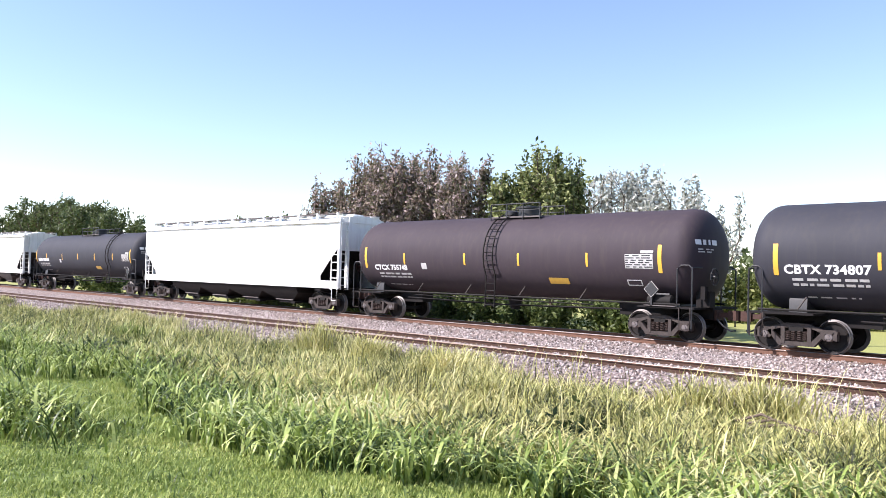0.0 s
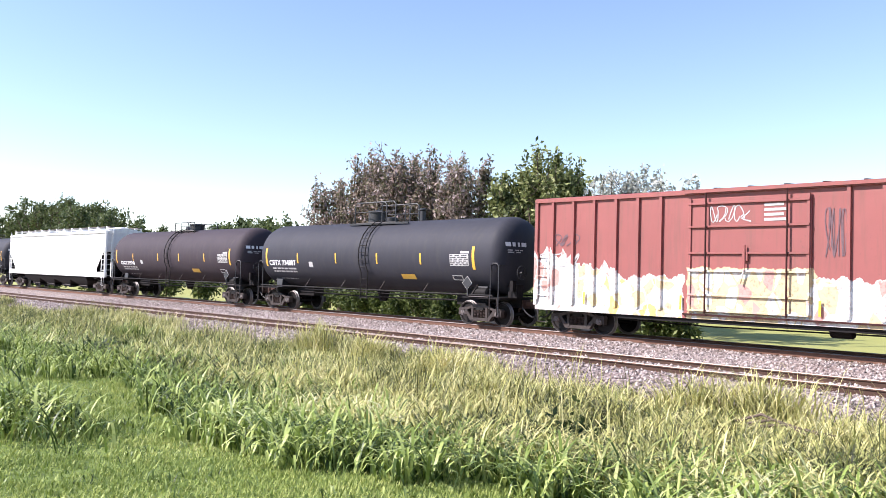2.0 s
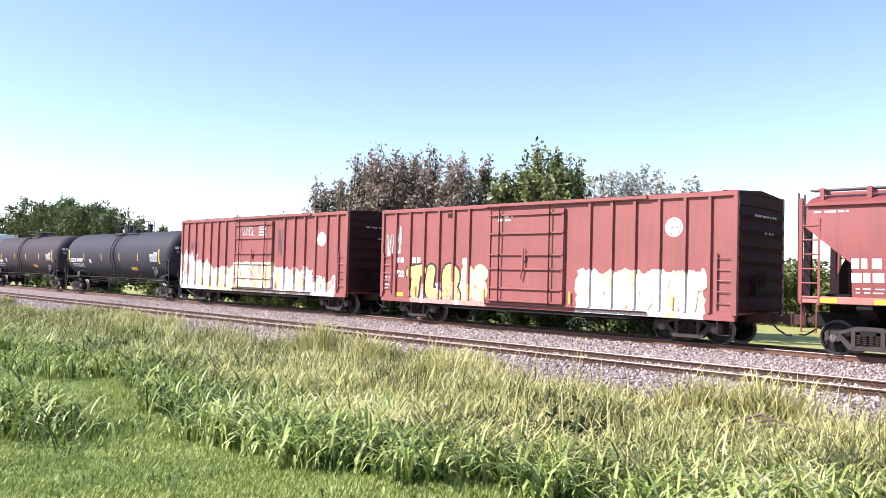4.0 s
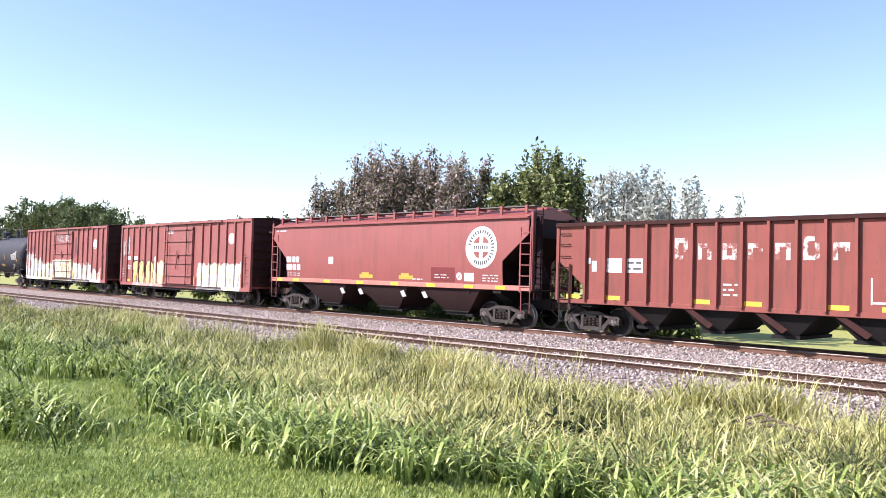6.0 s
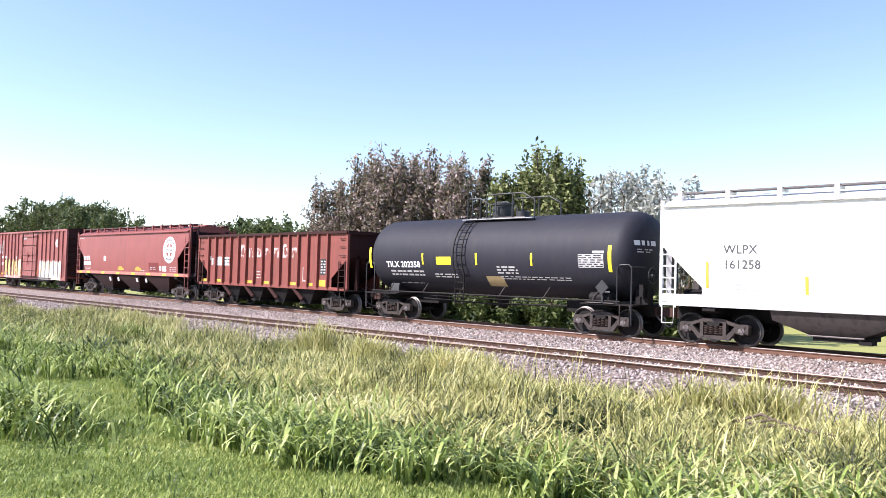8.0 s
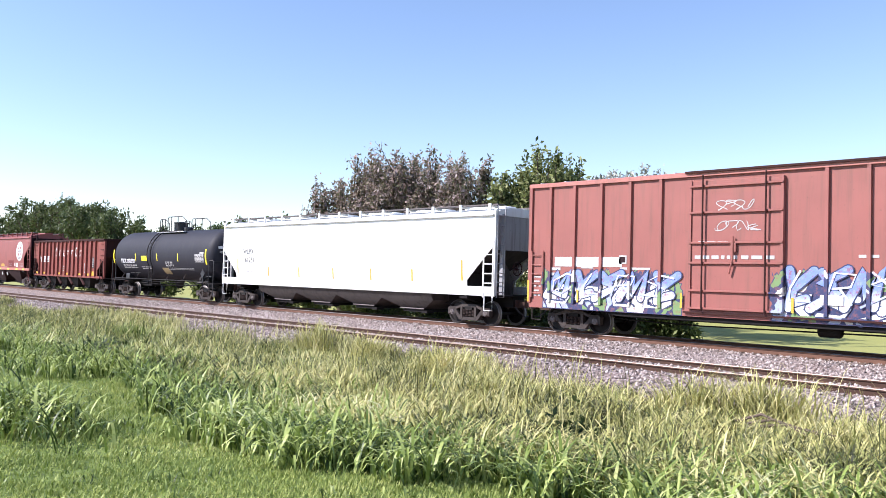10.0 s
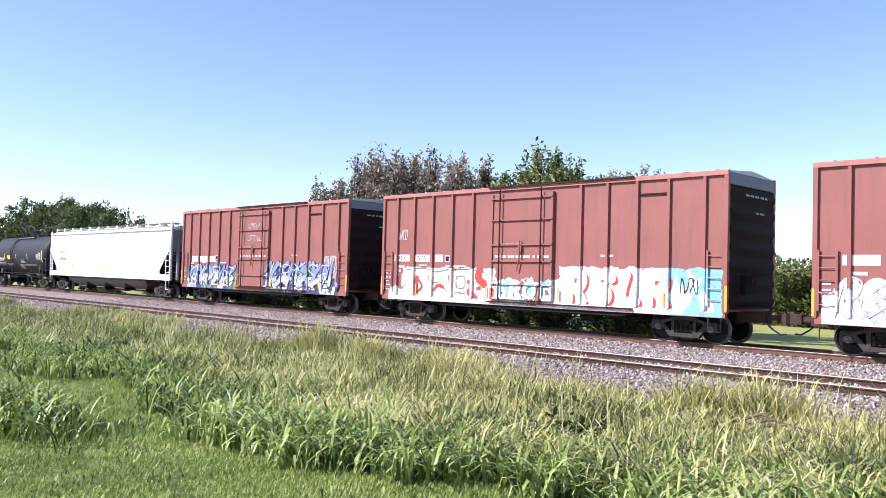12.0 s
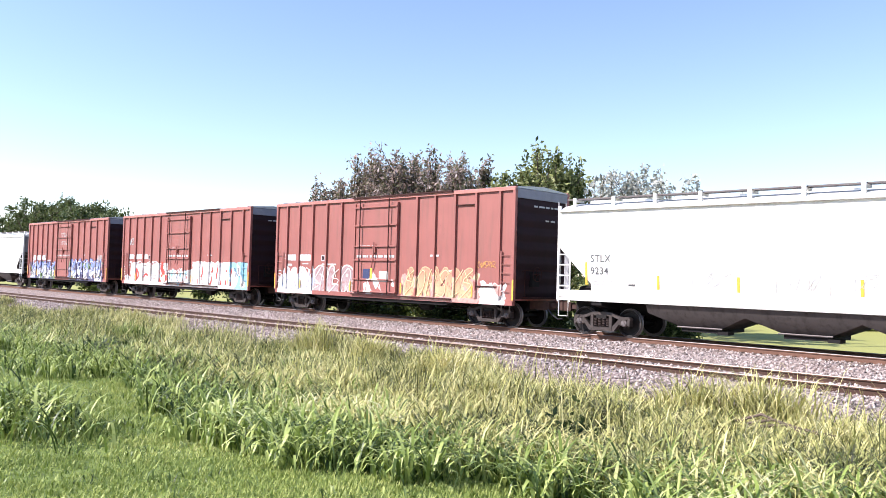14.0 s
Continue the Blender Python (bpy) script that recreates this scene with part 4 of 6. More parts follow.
def open_hopper(x, label):
    car = start_car("open_hopper_car", label, "hopper car", x)
    half, sp, pull, top, low = 6.80, 5.57, 7.35, 3.74, 1.14
    m = M["red_open"]
    outline = [(-5.62, low), (5.62, low), (5.62, 1.62), (6.72, 2.48), (6.72, top), (-6.72, top), (-6.72, 2.48), (-5.62, 1.62)]
    for s in (-1, 1):
        side = part("side_sheet", Bag().prism(outline, "y", *sorted((s * 1.46, s * 1.43))), m, car)
        for i in range(15):
            rx = -5.58 + 0.782 * i
            part("rib", Bag().prism([(rx - 0.045, s * 1.45), (rx - 0.04, s * 1.58), (rx + 0.04, s * 1.58), (rx + 0.045, s * 1.45)], "z", low + 0.02, top - 0.08), m, side)
        part("top_chord", Bag().box(-half, half, *sorted((s * 1.40, s * 1.56)), top - 0.09, top + 0.05), M["red_dark"], car, bevel=0.015)
        part("side_sill", Bag().box(-half + 0.05, half - 0.05, *sorted((s * 1.36, s * 1.50)), low - 0.09, low + 0.06), m, car, bevel=0.012)
        for cx in (-1, 1):
            part("corner_post", Bag().box(*sorted((cx * 6.70, cx * 6.82)), *sorted((s * 1.38, s * 1.50)), low, top), m, car)
            part("ladder", ladder_bag(*sorted((cx * 6.68, cx * 6.22)), s * 1.52, low - 0.1, 2.4, 5), M["red_dark"], car)
            for z in (2.65, 3.05, 3.42):
                part("grab_iron", Bag().tube([(cx * 6.25, s * 1.45, z), (cx * 6.25, s * 1.53, z), (cx * 6.65, s * 1.53, z), (cx * 6.65, s * 1.45, z)], 0.017, 5), M["red_dark"], car)
            part("sill_step", stirrup_bag(cx * 6.66, cx * 6.28, s * 1.47, 0.42, low), M["truck"], car)
    for s in (-1, 1):
        part("top_chord", Bag().box(*sorted((s * 6.72, s * 6.86)), -1.5, 1.5, top - 0.10, top + 0.05), M["red_dark"], car)
        part("end_sheet", Bag().box(*sorted((s * 6.68, s * 6.74)), -1.43, 1.43, 2.55, top), M["red_dark"], car)
        part("slope_sheet", Bag().prism([(s * 6.74, 2.55), (s * 6.66, 2.62), (s * 3.7, 1.15), (s * 3.75, 1.05)], "y", -1.42, 1.42), M["red_dark"], car)
        for yy in (-0.8, 0.8):
            part("end_post", Bag().box(*sorted((s * 6.60, s * 6.74)), yy - 0.06, yy + 0.06, 1.0, 2.7), M["red_dark"], car)
        part("end_platform", Bag().box(*sorted((s * 5.4, s * 6.82)), -1.4, 1.4, 1.02, 1.08), M["under"], car)
        part("stub_sill", Bag().box(*sorted((s * 3.4, s * 6.75)), -0.32, 0.32, 0.70, 1.08), M["under"], car)
        part("bolster", Bag().prism([(-1.42, 1.05), (1.42, 1.05), (1.42, 0.96), (0.5, 0.84), (-0.5, 0.84), (-1.42, 0.96)], "x", s * sp - 0.2, s * sp + 0.2), M["under"], car)
        add_coupler(car, s, 6.8, pull)
        add_truck(car, s * sp)
    brake_wheel(car, 6.95, -0.5, 2.3)
    for bx in (-3.3, -1.1, 1.1, 3.3):
        w = 1.05
        vs = [(bx - w, -1.40, 1.15), (bx + w, -1.40, 1.15), (bx + w, 1.40, 1.15), (bx - w, 1.40, 1.15), (bx - 0.35, -1.1, 0.42), (bx + 0.25, -1.1, 0.42), (bx + 0.25, 1.1, 0.42), (bx - 0.35, 1.1, 0.42)]
        by = part("hopper_bay", Bag().add(vs, [(0, 1, 2, 3), (4, 7, 6, 5), (0, 4, 5, 1), (1, 5, 6, 2), (2, 6, 7, 3), (3, 7, 4, 0)]), M["under"], car)
        part("door_frame", Bag().prism([(bx - 0.95, 1.12), (bx - 0.70, 1.12), (bx + 0.1, 0.62), (bx - 0.05, 0.50)], "y", -1.46, -1.38), M["red_dark"], by)
        part("gate_lock", Bag().box(bx - 0.45, bx + 0.35, -1.2, 1.2, 0.34, 0.44), M["under"], by)
    # painted marks: yellow reflectors, worn name across the side, white patch, data panel
    on = flat_side(1.468)
    for rx in (-6.1, -4.5, -1.37, 0.2, 2.55, 3.9, 4.95):
        part("reflector", Bag().sheet(rx - 0.28, rx + 0.28, low + 0.08, low + (0.22 if rx < 4.5 else 0.38), on), M["yellow"], car)
    for i in range(7):
        u = -2.29 + i * 0.782
        b = Bag()
        h = 0.66 if i in (0, 5) else 0.48
        b.sheet(u, u + 0.13, 2.56, 2.56 + h, on).sheet(u + 0.30, u + 0.43, 2.56 + (0.0 if i % 3 else 0.24), 2.56 + h - (0.16 if i % 2 else 0.0), on)
        b.sheet(u + 0.13, u + 0.30, 2.56 + h - 0.14, 2.56 + h, on)
        if i in (0, 2, 5):
            b.sheet(u + 0.13, u + 0.30, 2.56, 2.68, on)
        part("name_mark", b, M["worn_name"], car, "flaking white painted mark")
    part("paint_patch", Bag().sheet(-4.80, -4.18, 2.12, 2.58, on).sheet(-4.02, -3.40, 2.12, 2.58, on), M["letter"], car, "white repaint patch")
    bars(-4.74, -4.24, 2.16, 2.54, flat_side(1.473), M["letter_dim"], car, 2, 0.7, 71)
    bars(-3.96, -3.46, 2.16, 2.54, flat_side(1.473), M["letter_dark"], car, 2, 0.35, 72)
    part("paint_patch", Bag().sheet(-5.35, -5.15, 2.14, 2.5, on).sheet(-5.5, -5.4, 2.4, 2.6, on), M["letter_dim"], car)
    bars(-0.7, -0.25, 1.45, 1.9, on, M["letter_dim"], car, 3, 0.4, 12)
    part("marking", Bag().sheet(3.35, 3.40, 1.4, 2.1, on).sheet(3.72, 3.77, 1.4, 2.1, on).sheet(3.41, 3.71, 1.42, 1.48, on), M["letter_dim"], car)
    pan = part("data_panel", Bag().sheet(4.75, 5.2, 1.75, 2.5, on), M["black"], car, "black stencilled data panel")
    bars(4.79, 5.16, 1.8, 2.45, flat_side(1.473), M["letter_dim"], pan, 5, 0.5, 14)
    return car


def ring_logo(car, cx, cz, r, put, mat, field_mat):
    """A round herald kept to its plain shapes: disc, ring, cross and bars."""
    def disc(r0, r1, n=40):
        b = Bag()
        vs = [put(cx + q * math.cos(2 * math.pi * i / n), cz + q * math.sin(2 * math.pi * i / n)) for q in (r0, r1) for i in range(n)]
        return b.add(vs, [(i, (i + 1) % n, n + (i + 1) % n, n + i) for i in range(n)])
    ob = part("herald", disc(0.01, r), mat, car, "round white railway herald")
    def lift(x, z):
        return put(x, z) + Vector((0, -0.004, 0))
    for sx in (-1, 1):
        for sz in (-1, 1):
            vs = [lift(cx + sx * r * 0.12, cz + sz * r * 0.22)]
            a0, a1 = math.atan2(0.22, 0.52), math.atan2(0.52, 0.12)
            vs += [lift(cx + sx * r * 0.53 * math.cos(a0 + (a1 - a0) * i / 6), cz + sz * r * 0.53 * math.sin(a0 + (a1 - a0) * i / 6)) for i in range(7)]
            part("herald_quarter", Bag().add(vs, [tuple(range(8))]), field_mat, ob)
    t = Bag()
    for i in range(26):
        a = radians(-60 + 300 * i / 25) if i < 20 else radians(240 + 10 * (i - 20))
        c, s = math.cos(a), math.sin(a)
        p = [(0.66, -0.035), (0.66, 0.035), (0.84, 0.04), (0.84, -0.04)]
        t.add([lift(cx + r * (u * c - v * s), cz + r * (u * s + v * c)) for u, v in p], [(0, 1, 2, 3)])
    for i in range(7):
        t.sheet(cx + r * (-0.46 + 0.135 * i), cx + r * (-0.38 + 0.135 * i), cz - r * 0.08, cz + r * 0.09, lift)
    tagged(part("herald_lettering", t, M["letter_dark"], ob), kind="stuff")


def scribble(x0, x1, z0, z1, put, mat, parent, n, seed, r=0.02):
    """A quick spray-can tag: loose strokes on the panel."""
    rnd = random.Random(seed)
    b = Bag()
    w, zm, zh = (x1 - x0) / n, (z0 + z1) / 2, (z1 - z0) / 2
    for i in range(n):
        cx, ph, f1, f2 = x0 + (i + 0.5) * w, rnd.uniform(0, 6.3), rnd.choice((1, 2)), rnd.choice((1, 2, 3))
        r2 = r * 0.6
        line = [(cx + 0.75 * w * math.sin(f1 * u * 5.2 + ph) * (0.5 + 0.5 * u), zm + zh * math.cos(f2 * u * 3.3 + ph * 0.7) * rnd.uniform(0.9, 1.0)) for u in [j / 16 for j in range(17)]]
        band(b, line, r2, put)
    return part("tag", b, mat, parent, "sprayed tag")


def band(b, line, r, put):
    """A painted stroke of even width along a line of (x, z)."""
    vs = []
    for i, (ax, az) in enumerate(line):
        p, q = line[max(0, i - 1)], line[min(len(line) - 1, i + 1)]
        d = Vector((q[0] - p[0], q[1] - p[1]))
        d = d.normalized() if d.length > 1e-6 else Vector((1, 0))
        e = Vector((0, -0.0003 * i, 0))
        vs += [put(ax - d.y * r, az + d.x * r) + e, put(ax + d.y * r, az - d.x * r) + e]
    b.add(vs, [(2 * i, 2 * i + 1, 2 * i + 3, 2 * i + 2) for i in range(len(line) - 1)])


def rounded(line, n=6):
    """A smooth curve through the points of a stroke."""
    pts = [line[0]] + list(line) + [line[-1]]
    out = []
    for a, b, c, d in zip(pts, pts[1:], pts[2:], pts[3:]):
        for i in range(n):
            t = i / n
            out.append(tuple(0.5 * (2 * b[k] + (c[k] - a[k]) * t + (2 * a[k] - 5 * b[k] + 4 * c[k] - d[k]) * t * t + (3 * b[k] - a[k] - 3 * c[k] + d[k]) * t ** 3) for k in (0, 1)))
    return out + [line[-1]]


def fat_stroke(b, line, r, put, lift):
    """A sprayed stroke with round ends."""
    vs = []
    for i, (ax, az) in enumerate(line):
        p, q = line[max(0, i - 1)], line[min(len(line) - 1, i + 1)]
        d = Vector((q[0] - p[0], q[1] - p[1]))
        d = d.normalized() if d.length > 1e-6 else Vector((1, 0))
        e = Vector((0, -lift - 0.00004 * i, 0))
        vs += [put(ax - d.y * r, az + d.x * r) + e, put(ax + d.y * r, az - d.x * r) + e]
    b.add(vs, [(2 * i, 2 * i + 1, 2 * i + 3, 2 * i + 2) for i in range(len(line) - 1)])
    for k, (ax, az) in enumerate((line[0], line[-1])):
        b.add([put(ax + r * math.cos(a), az + r * math.sin(a)) + Vector((0, -lift - 0.0022 - 0.0002 * k, 0)) for a in [math.pi * m / 7 for m in range(14)]], [tuple(range(14))])


# sprayed forms in a unit square; set side by side they spell nothing
FORMS = {
    "cross": [[(0.0, 0.86), (0.95, 0.96)], [(0.52, 0.92), (0.45, 0.5), (0.38, 0.08)]],
    "hook": [[(0.34, 0.96), (0.22, 0.45), (0.30, 0.12), (0.85, 0.10)]],
    "arch": [[(0.2, 0.04), (0.22, 0.92), (0.75, 0.88), (0.72, 0.54), (0.3, 0.48)], [(0.45, 0.5), (0.88, 0.06)]],
    "ring": [[(0.5, 0.96), (0.12, 0.62), (0.2, 0.18), (0.55, 0.05), (0.88, 0.42), (0.78, 0.84), (0.5, 0.96)]],
    "snake": [[(0.9, 0.84), (0.45, 0.96), (0.16, 0.70), (0.78, 0.38), (0.66, 0.08), (0.08, 0.14)]],
    "spike": [[(0.05, 0.05), (0.3, 1.0), (0.52, 0.35), (0.8, 1.05), (0.95, 0.1)]],
    "bolt": [[(0.9, 1.02), (0.15, 0.62), (0.85, 0.48), (0.1, 0.0)], [(0.1, 0.95), (0.55, 0.62)]],
    "fork": [[(0.5, 0.0), (0.45, 0.5), (0.1, 1.0)], [(0.45, 0.5), (0.95, 0.98)], [(0.5, 0.1), (1.0, 0.25)]]}


def sprayed_forms(car, x0, x1, z0, z1, kinds, r, rim, fill, edge, put, soft=True, lean=0.0, shade=None):
    """A row of fat sprayed forms with outlines; shade lays a second colour behind them, down and to the right."""
    w = (x1 - x0) / len(kinds)
    for i, kind in enumerate(kinds):
        layers = ([(shade, r, (0.075, -0.05), 0.0)] if shade else []) + [(edge, r + rim, (0, 0), 0.004), (fill, r, (0, 0), 0.008)]
        top = None
        for mat, rad, (ox, oz), up in layers:
            b = Bag()
            for k, line in enumerate(FORMS[kind]):
                pts = [(x0 + i * w + r + (w - r) * u + lean * (v - 0.5) + ox, z0 + r + (z1 - z0 - 2 * r) * v + oz) for u, v in line]
                fat_stroke(b, rounded(pts) if soft else rounded(pts, 1), rad, put, 0.002 + 0.003 * (i % 3) + up + 0.0005 * k)
            if top is None:
                top = part("graffiti_form", b, mat, car)
            else:
                part("form_fill" if mat == fill else "form_outline", b, mat, top)


def fading(name, high, low, z0, z1, under=(0.27, 0.088, 0.073)):
    """Spray paint that fades from one colour to another up the side, with overspray."""
    n = Nodes(name)
    sep = n.t.nodes.new("ShaderNodeSeparateXYZ")
    n.link(n.coords(), sep.inputs[0])
    f = n.math("ADD", n.math("DIVIDE", n.math("SUBTRACT", sep.outputs[2], z0), z1 - z0), n.math("MULTIPLY", n.math("SUBTRACT", n.noise(1.6, 4), 0.5), 1.5), True)
    c = n.mix(f, low, high)
    c = n.mix(n.ramp(n.noise(8.0, 5, 0.7), [(0.5, 0.0), (0.72, 0.55)]), c, scaled(low, 0.75))
    c = n.mix(n.ramp(n.noise(5.0, 6, 0.78, shift=(3, 0, 5)), [(0.53, 0.0), (0.60, 0.75)]), c, under)
    return n.done(c, 0.6)


W1, WH, RD = (0.74, 0.73, 0.70), (0.60, 0.58, 0.54), (0.52, 0.05, 0.035)
YL, OR, TN = (0.62, 0.45, 0.15), (0.58, 0.30, 0.09), (0.56, 0.45, 0.26)
BL, NV, SKY_BLUE, GN, BK, GY, PK = (0.16, 0.24, 0.58), (0.03, 0.04, 0.11), (0.22, 0.48, 0.58), (0.16, 0.26, 0.10), (0.02, 0.02, 0.022), (0.20, 0.13, 0.13), (0.50, 0.28, 0.24)
RED_OLD, RED_NEW = (0.27, 0.078, 0.068), (0.285, 0.094, 0.076)

SIDE_B1 = sprayed("boxcar_paint_white_yellow_piece", RED_OLD, [
    (-7.95, -6.2, 0.70, 2.75, 0.9, [W1, WH, W1, PK], WH, 0.3),
    (-6.4, -4.4, 0.70, 2.35, 0.6, [W1, TN, WH, W1, PK], WH, 0.4),
    (-4.9, -2.0, 0.70, 2.05, 0.45, [TN, W1, YL, W1, TN], WH, 0.35),
    (-1.9, 1.9, 0.70, 2.32, 0.18, [WH, TN, WH, TN, W1, PK], TN, 0.35),
    (1.8, 5.1, 0.70, 2.05, 0.45, [W1, WH, TN, W1, PK], WH, 0.4),
    (5.1, 6.9, 0.70, 1.6, 0.6, [TN, W1, TN, PK], W1, 0.35)])
SIDE_B2 = sprayed("boxcar_paint_yellow_letter_piece", RED_OLD, [
    (-6.1, -1.95, 0.62, 1.55, 0.35, [PK, W1, OR, PK], PK, 0.5),
    (2.2, 6.9, 0.62, 2.2, 0.4, [W1, TN, WH, W1, TN], WH, 0.6)])
SIDE_C1 = sprayed("boxcar_paint_blue_piece", RED_NEW, [
    (-7.1, -1.7, 0.82, 2.1, 0.7, [GN, NV, (0.34, 0.40, 0.55), GN, WH], NV, 0.45),
    (1.0, 7.1, 0.82, 2.2, 0.7, [GN, NV, (0.34, 0.40, 0.55), NV, WH, GN], NV, 0.45),
    (5.9, 7.0, 1.6, 2.6, 0.4, [PK, RED_NEW, PK, RED_NEW], PK, 0.18)])
SIDE_C2 = sprayed("boxcar_paint_white_red_piece", RED_NEW, [
    (-7.3, -6.2, 0.84, 1.35, 0.5, [W1, W1, WH, W1], W1, 0.8),
    (-6.5, -1.3, 0.84, 2.2, 0.16, [W1, W1, WH, W1], W1, 0.8),
    (-1.9, -0.8, 0.84, 1.5, 0.3, [PK, RD, W1], W1, 0.3),
    (-1.3, 1.8, 0.84, 1.75, 0.5, [WH, SKY_BLUE, RED_NEW, W1, RED_NEW], W1, 0.35),
    (1.6, 6.1, 0.84, 2.3, 0.2, [W1, W1, WH, W1], W1, 0.8),
    (5.8, 7.6, 0.84, 2.3, 0.12, [SKY_BLUE, SKY_BLUE, W1, SKY_BLUE], SKY_BLUE, 0.6)])
SIDE_C3 = sprayed("boxcar_paint_grey_orange_piece", RED_NEW, [
    (-7.5, -4.6, 0.84, 1.75, 0.4, [(0.50, 0.55, 0.66), W1, (0.42, 0.47, 0.60), W1], W1, 0.45),
    (-1.3, 1.3, 0.9, 1.8, 0.5, [RED_NEW, RED_NEW, WH, RED_NEW], RED_NEW, 0.4),
    (1.6, 6.0, 0.84, 1.9, 0.45, [PK, TN, PK, RED_NEW, TN], PK, 0.4),
    (6.0, 7.3, 0.84, 1.6, 0.4, [W1, PK, WH], W1, 0.4)])
SPRAY = {n: plain(n + "_spray_paint", c, 0.55, 0.0, 5.0, 0.24) for n, c in (("white", W1), ("chrome", WH), ("yellow", YL), ("peach", (0.58, 0.36, 0.20)), ("cream", (0.74, 0.62, 0.34)), ("orange", OR), ("black", BK), ("navy", NV), ("blue", BL), ("red", RD), ("grey", GY), ("pink", PK), ("pale_blue", (0.50, 0.56, 0.68)), ("cyan", SKY_BLUE), ("green", GN))}
CHORD_OLD = paint("boxcar_top_chord_paint", (0.28, 0.080, 0.068))

RIBS_B = [-7.0, -6.14, -5.29, -4.44, -3.62, -2.80, 2.75, 3.62, 4.48, 5.36, 6.24, 7.05]
RIBS_C = [-6.8, -5.78, -4.7, -3.6, -2.5, 2.5, 3.56, 4.68, 5.8, 7.0]


def build_train():
    # white hopper and black tank car at the head of what is seen
    white_hopper(-81.75, "white covered hopper car with small rust stains", M["white_old"])
    tank_car(-60.0, "long dull black tank car with yellow reflectors and worn lettering", 9.25, 7.85, "tank_dull", [-8.6, -6.4, -3.2, -0.2, 2.8, 5.8, 8.5], 4.9, "", -8.2, pull=10.1, deck=(-1.5, 1.5), readable=False)
    white_hopper(-39.45, "clean white four-bay covered hopper car with plain unlettered sides", M["white_car"], M["under"])
    tank_car(-20.3, "brownish black tank car with yellow reflectors and white lettering", 8.30, 6.9, "tank_brown", [-7.3, -4.8, -1.35, 1.35, 4.35, 7.1], -0.25, "CTCX 755748", -6.75, num_z=2.05, deck=(-0.7, 1.7))
    tank_car(-2.17, "matt black tank car lettered in white, yellow reflectors", 8.4, 6.95, "tank_black", [-7.38, -4.68, -1.68, 1.22, 3.97, 6.92], 0.12, "CBTX 734807", -7.16, deck=(-1.2, 1.5), hoop=True)
    # old boxcars
    c = boxcar(15.6, "red boxcar with white and yellow spray paint along its lower half", 7.72, 4.68, RIBS_B, (-1.85, 1.80), 6.25, 8.9, SIDE_B1, CHORD_OLD, 0.78, seed=3)
    on = flat_side(1.572)
    ring_logo(c, 5.80, 3.42, 0.33, flat_side(1.585), M["letter"], M["letter_dim"])
    scribble(-1.1, 0.1, 3.65, 4.15, flat_side(1.645), M["letter_dim"], c, 5, 4, 0.025)
    for i in range(4):
        part("marking", Bag().sheet(0.5, 1.15 - 0.1 * (i % 2), 3.66 + i * 0.14, 3.74 + i * 0.14, flat_side(1.648)), M["letter_dim"], c)
    scribble(2.15, 2.7, 2.6, 4.0, on, M["grey_tag"], c, 5, 9, 0.022)
    scribble(-6.9, -5.9, 3.0, 3.4, on, M["grey_tag"], c, 4, 10, 0.03)
    scribble(-7.5, -5.9, 2.3, 2.75, on, M["letter_dim"], c, 6, 11, 0.035)
    bars(5.0, 5.6, 1.35, 1.75, on, M["letter_dim"], c, 3, 0.6, 21)
    part("plug_panel", Bag().box(5.40, 6.22, -1.578, -1.563, 1.75, 3.85), CHORD_OLD, c)
    c = boxcar(33.65, "faded red boxcar with yellow and white graffiti letters", 7.85, 4.60, RIBS_B, (-1.75, 1.75), 6.1, 8.95, SIDE_B2, CHORD_OLD, 0.76, seed=5)
    scribble(-7.6, -7.2, 2.6, 3.6, on, M["letter_dim"], c, 4, 14, 0.025)
    scribble(-7.0, -6.7, 2.7, 3.9, on, M["letter_dim"], c, 4, 15, 0.03)
    sunset = fading("yellow_orange_spray", (0.66, 0.50, 0.17), (0.62, 0.34, 0.18), 0.9, 1.8)
    sprayed_forms(c, -6.35, -3.35, 0.80, 2.35, ["cross", "hook", "arch"], 0.235, 0.075, sunset, SPRAY["black"], on)
    sprayed_forms(c, -3.35, -1.95, 0.85, 2.35, ["ring", "snake"], 0.20, 0.05, SPRAY["cream"], SPRAY["peach"], on)
    part("graffiti_form", Bag().lathe([(-1.590, 0.15), (-1.585, 0.16)], "y", 18, (-3.0, 0, 2.42)), SPRAY["white"], c)
    sprayed_forms(c, 2.4, 6.8, 0.85, 2.1, ["arch", "snake", "ring", "hook", "cross"], 0.20, 0.05, SPRAY["chrome"], SPRAY["cream"], on)
    for ux in (-7.0, -6.72, -6.0, -5.72):
        part("name_mark", Bag().sheet(ux, ux + 0.2, 2.36, 2.58, on), M["letter"], c)
    write("722", 0.34, -7.02, 1.80, on, M["letter"], c, bold=0.012)
    bars(-7.7, -7.25, 1.2, 2.0, on, M["letter_dim"], c, 5, 0.4, 34)
    part("reflector", Bag().box(-7.1, -6.5, -1.574, -1.566, 0.98, 1.14), M["yellow"], c)
    part("marking", Bag().box(-4.0, -3.6, -1.574, -1.566, 4.15, 4.32), M["red_dark"], c)
    bars(-1.3, -0.6, 3.9, 4.15, flat_side(1.645), M["letter"], c, 2, 0.6, 35)
    for ux in (5.85,):
        ring_logo(c, ux, 3.55, 0.30, on, M["letter"], M["letter_dim"])
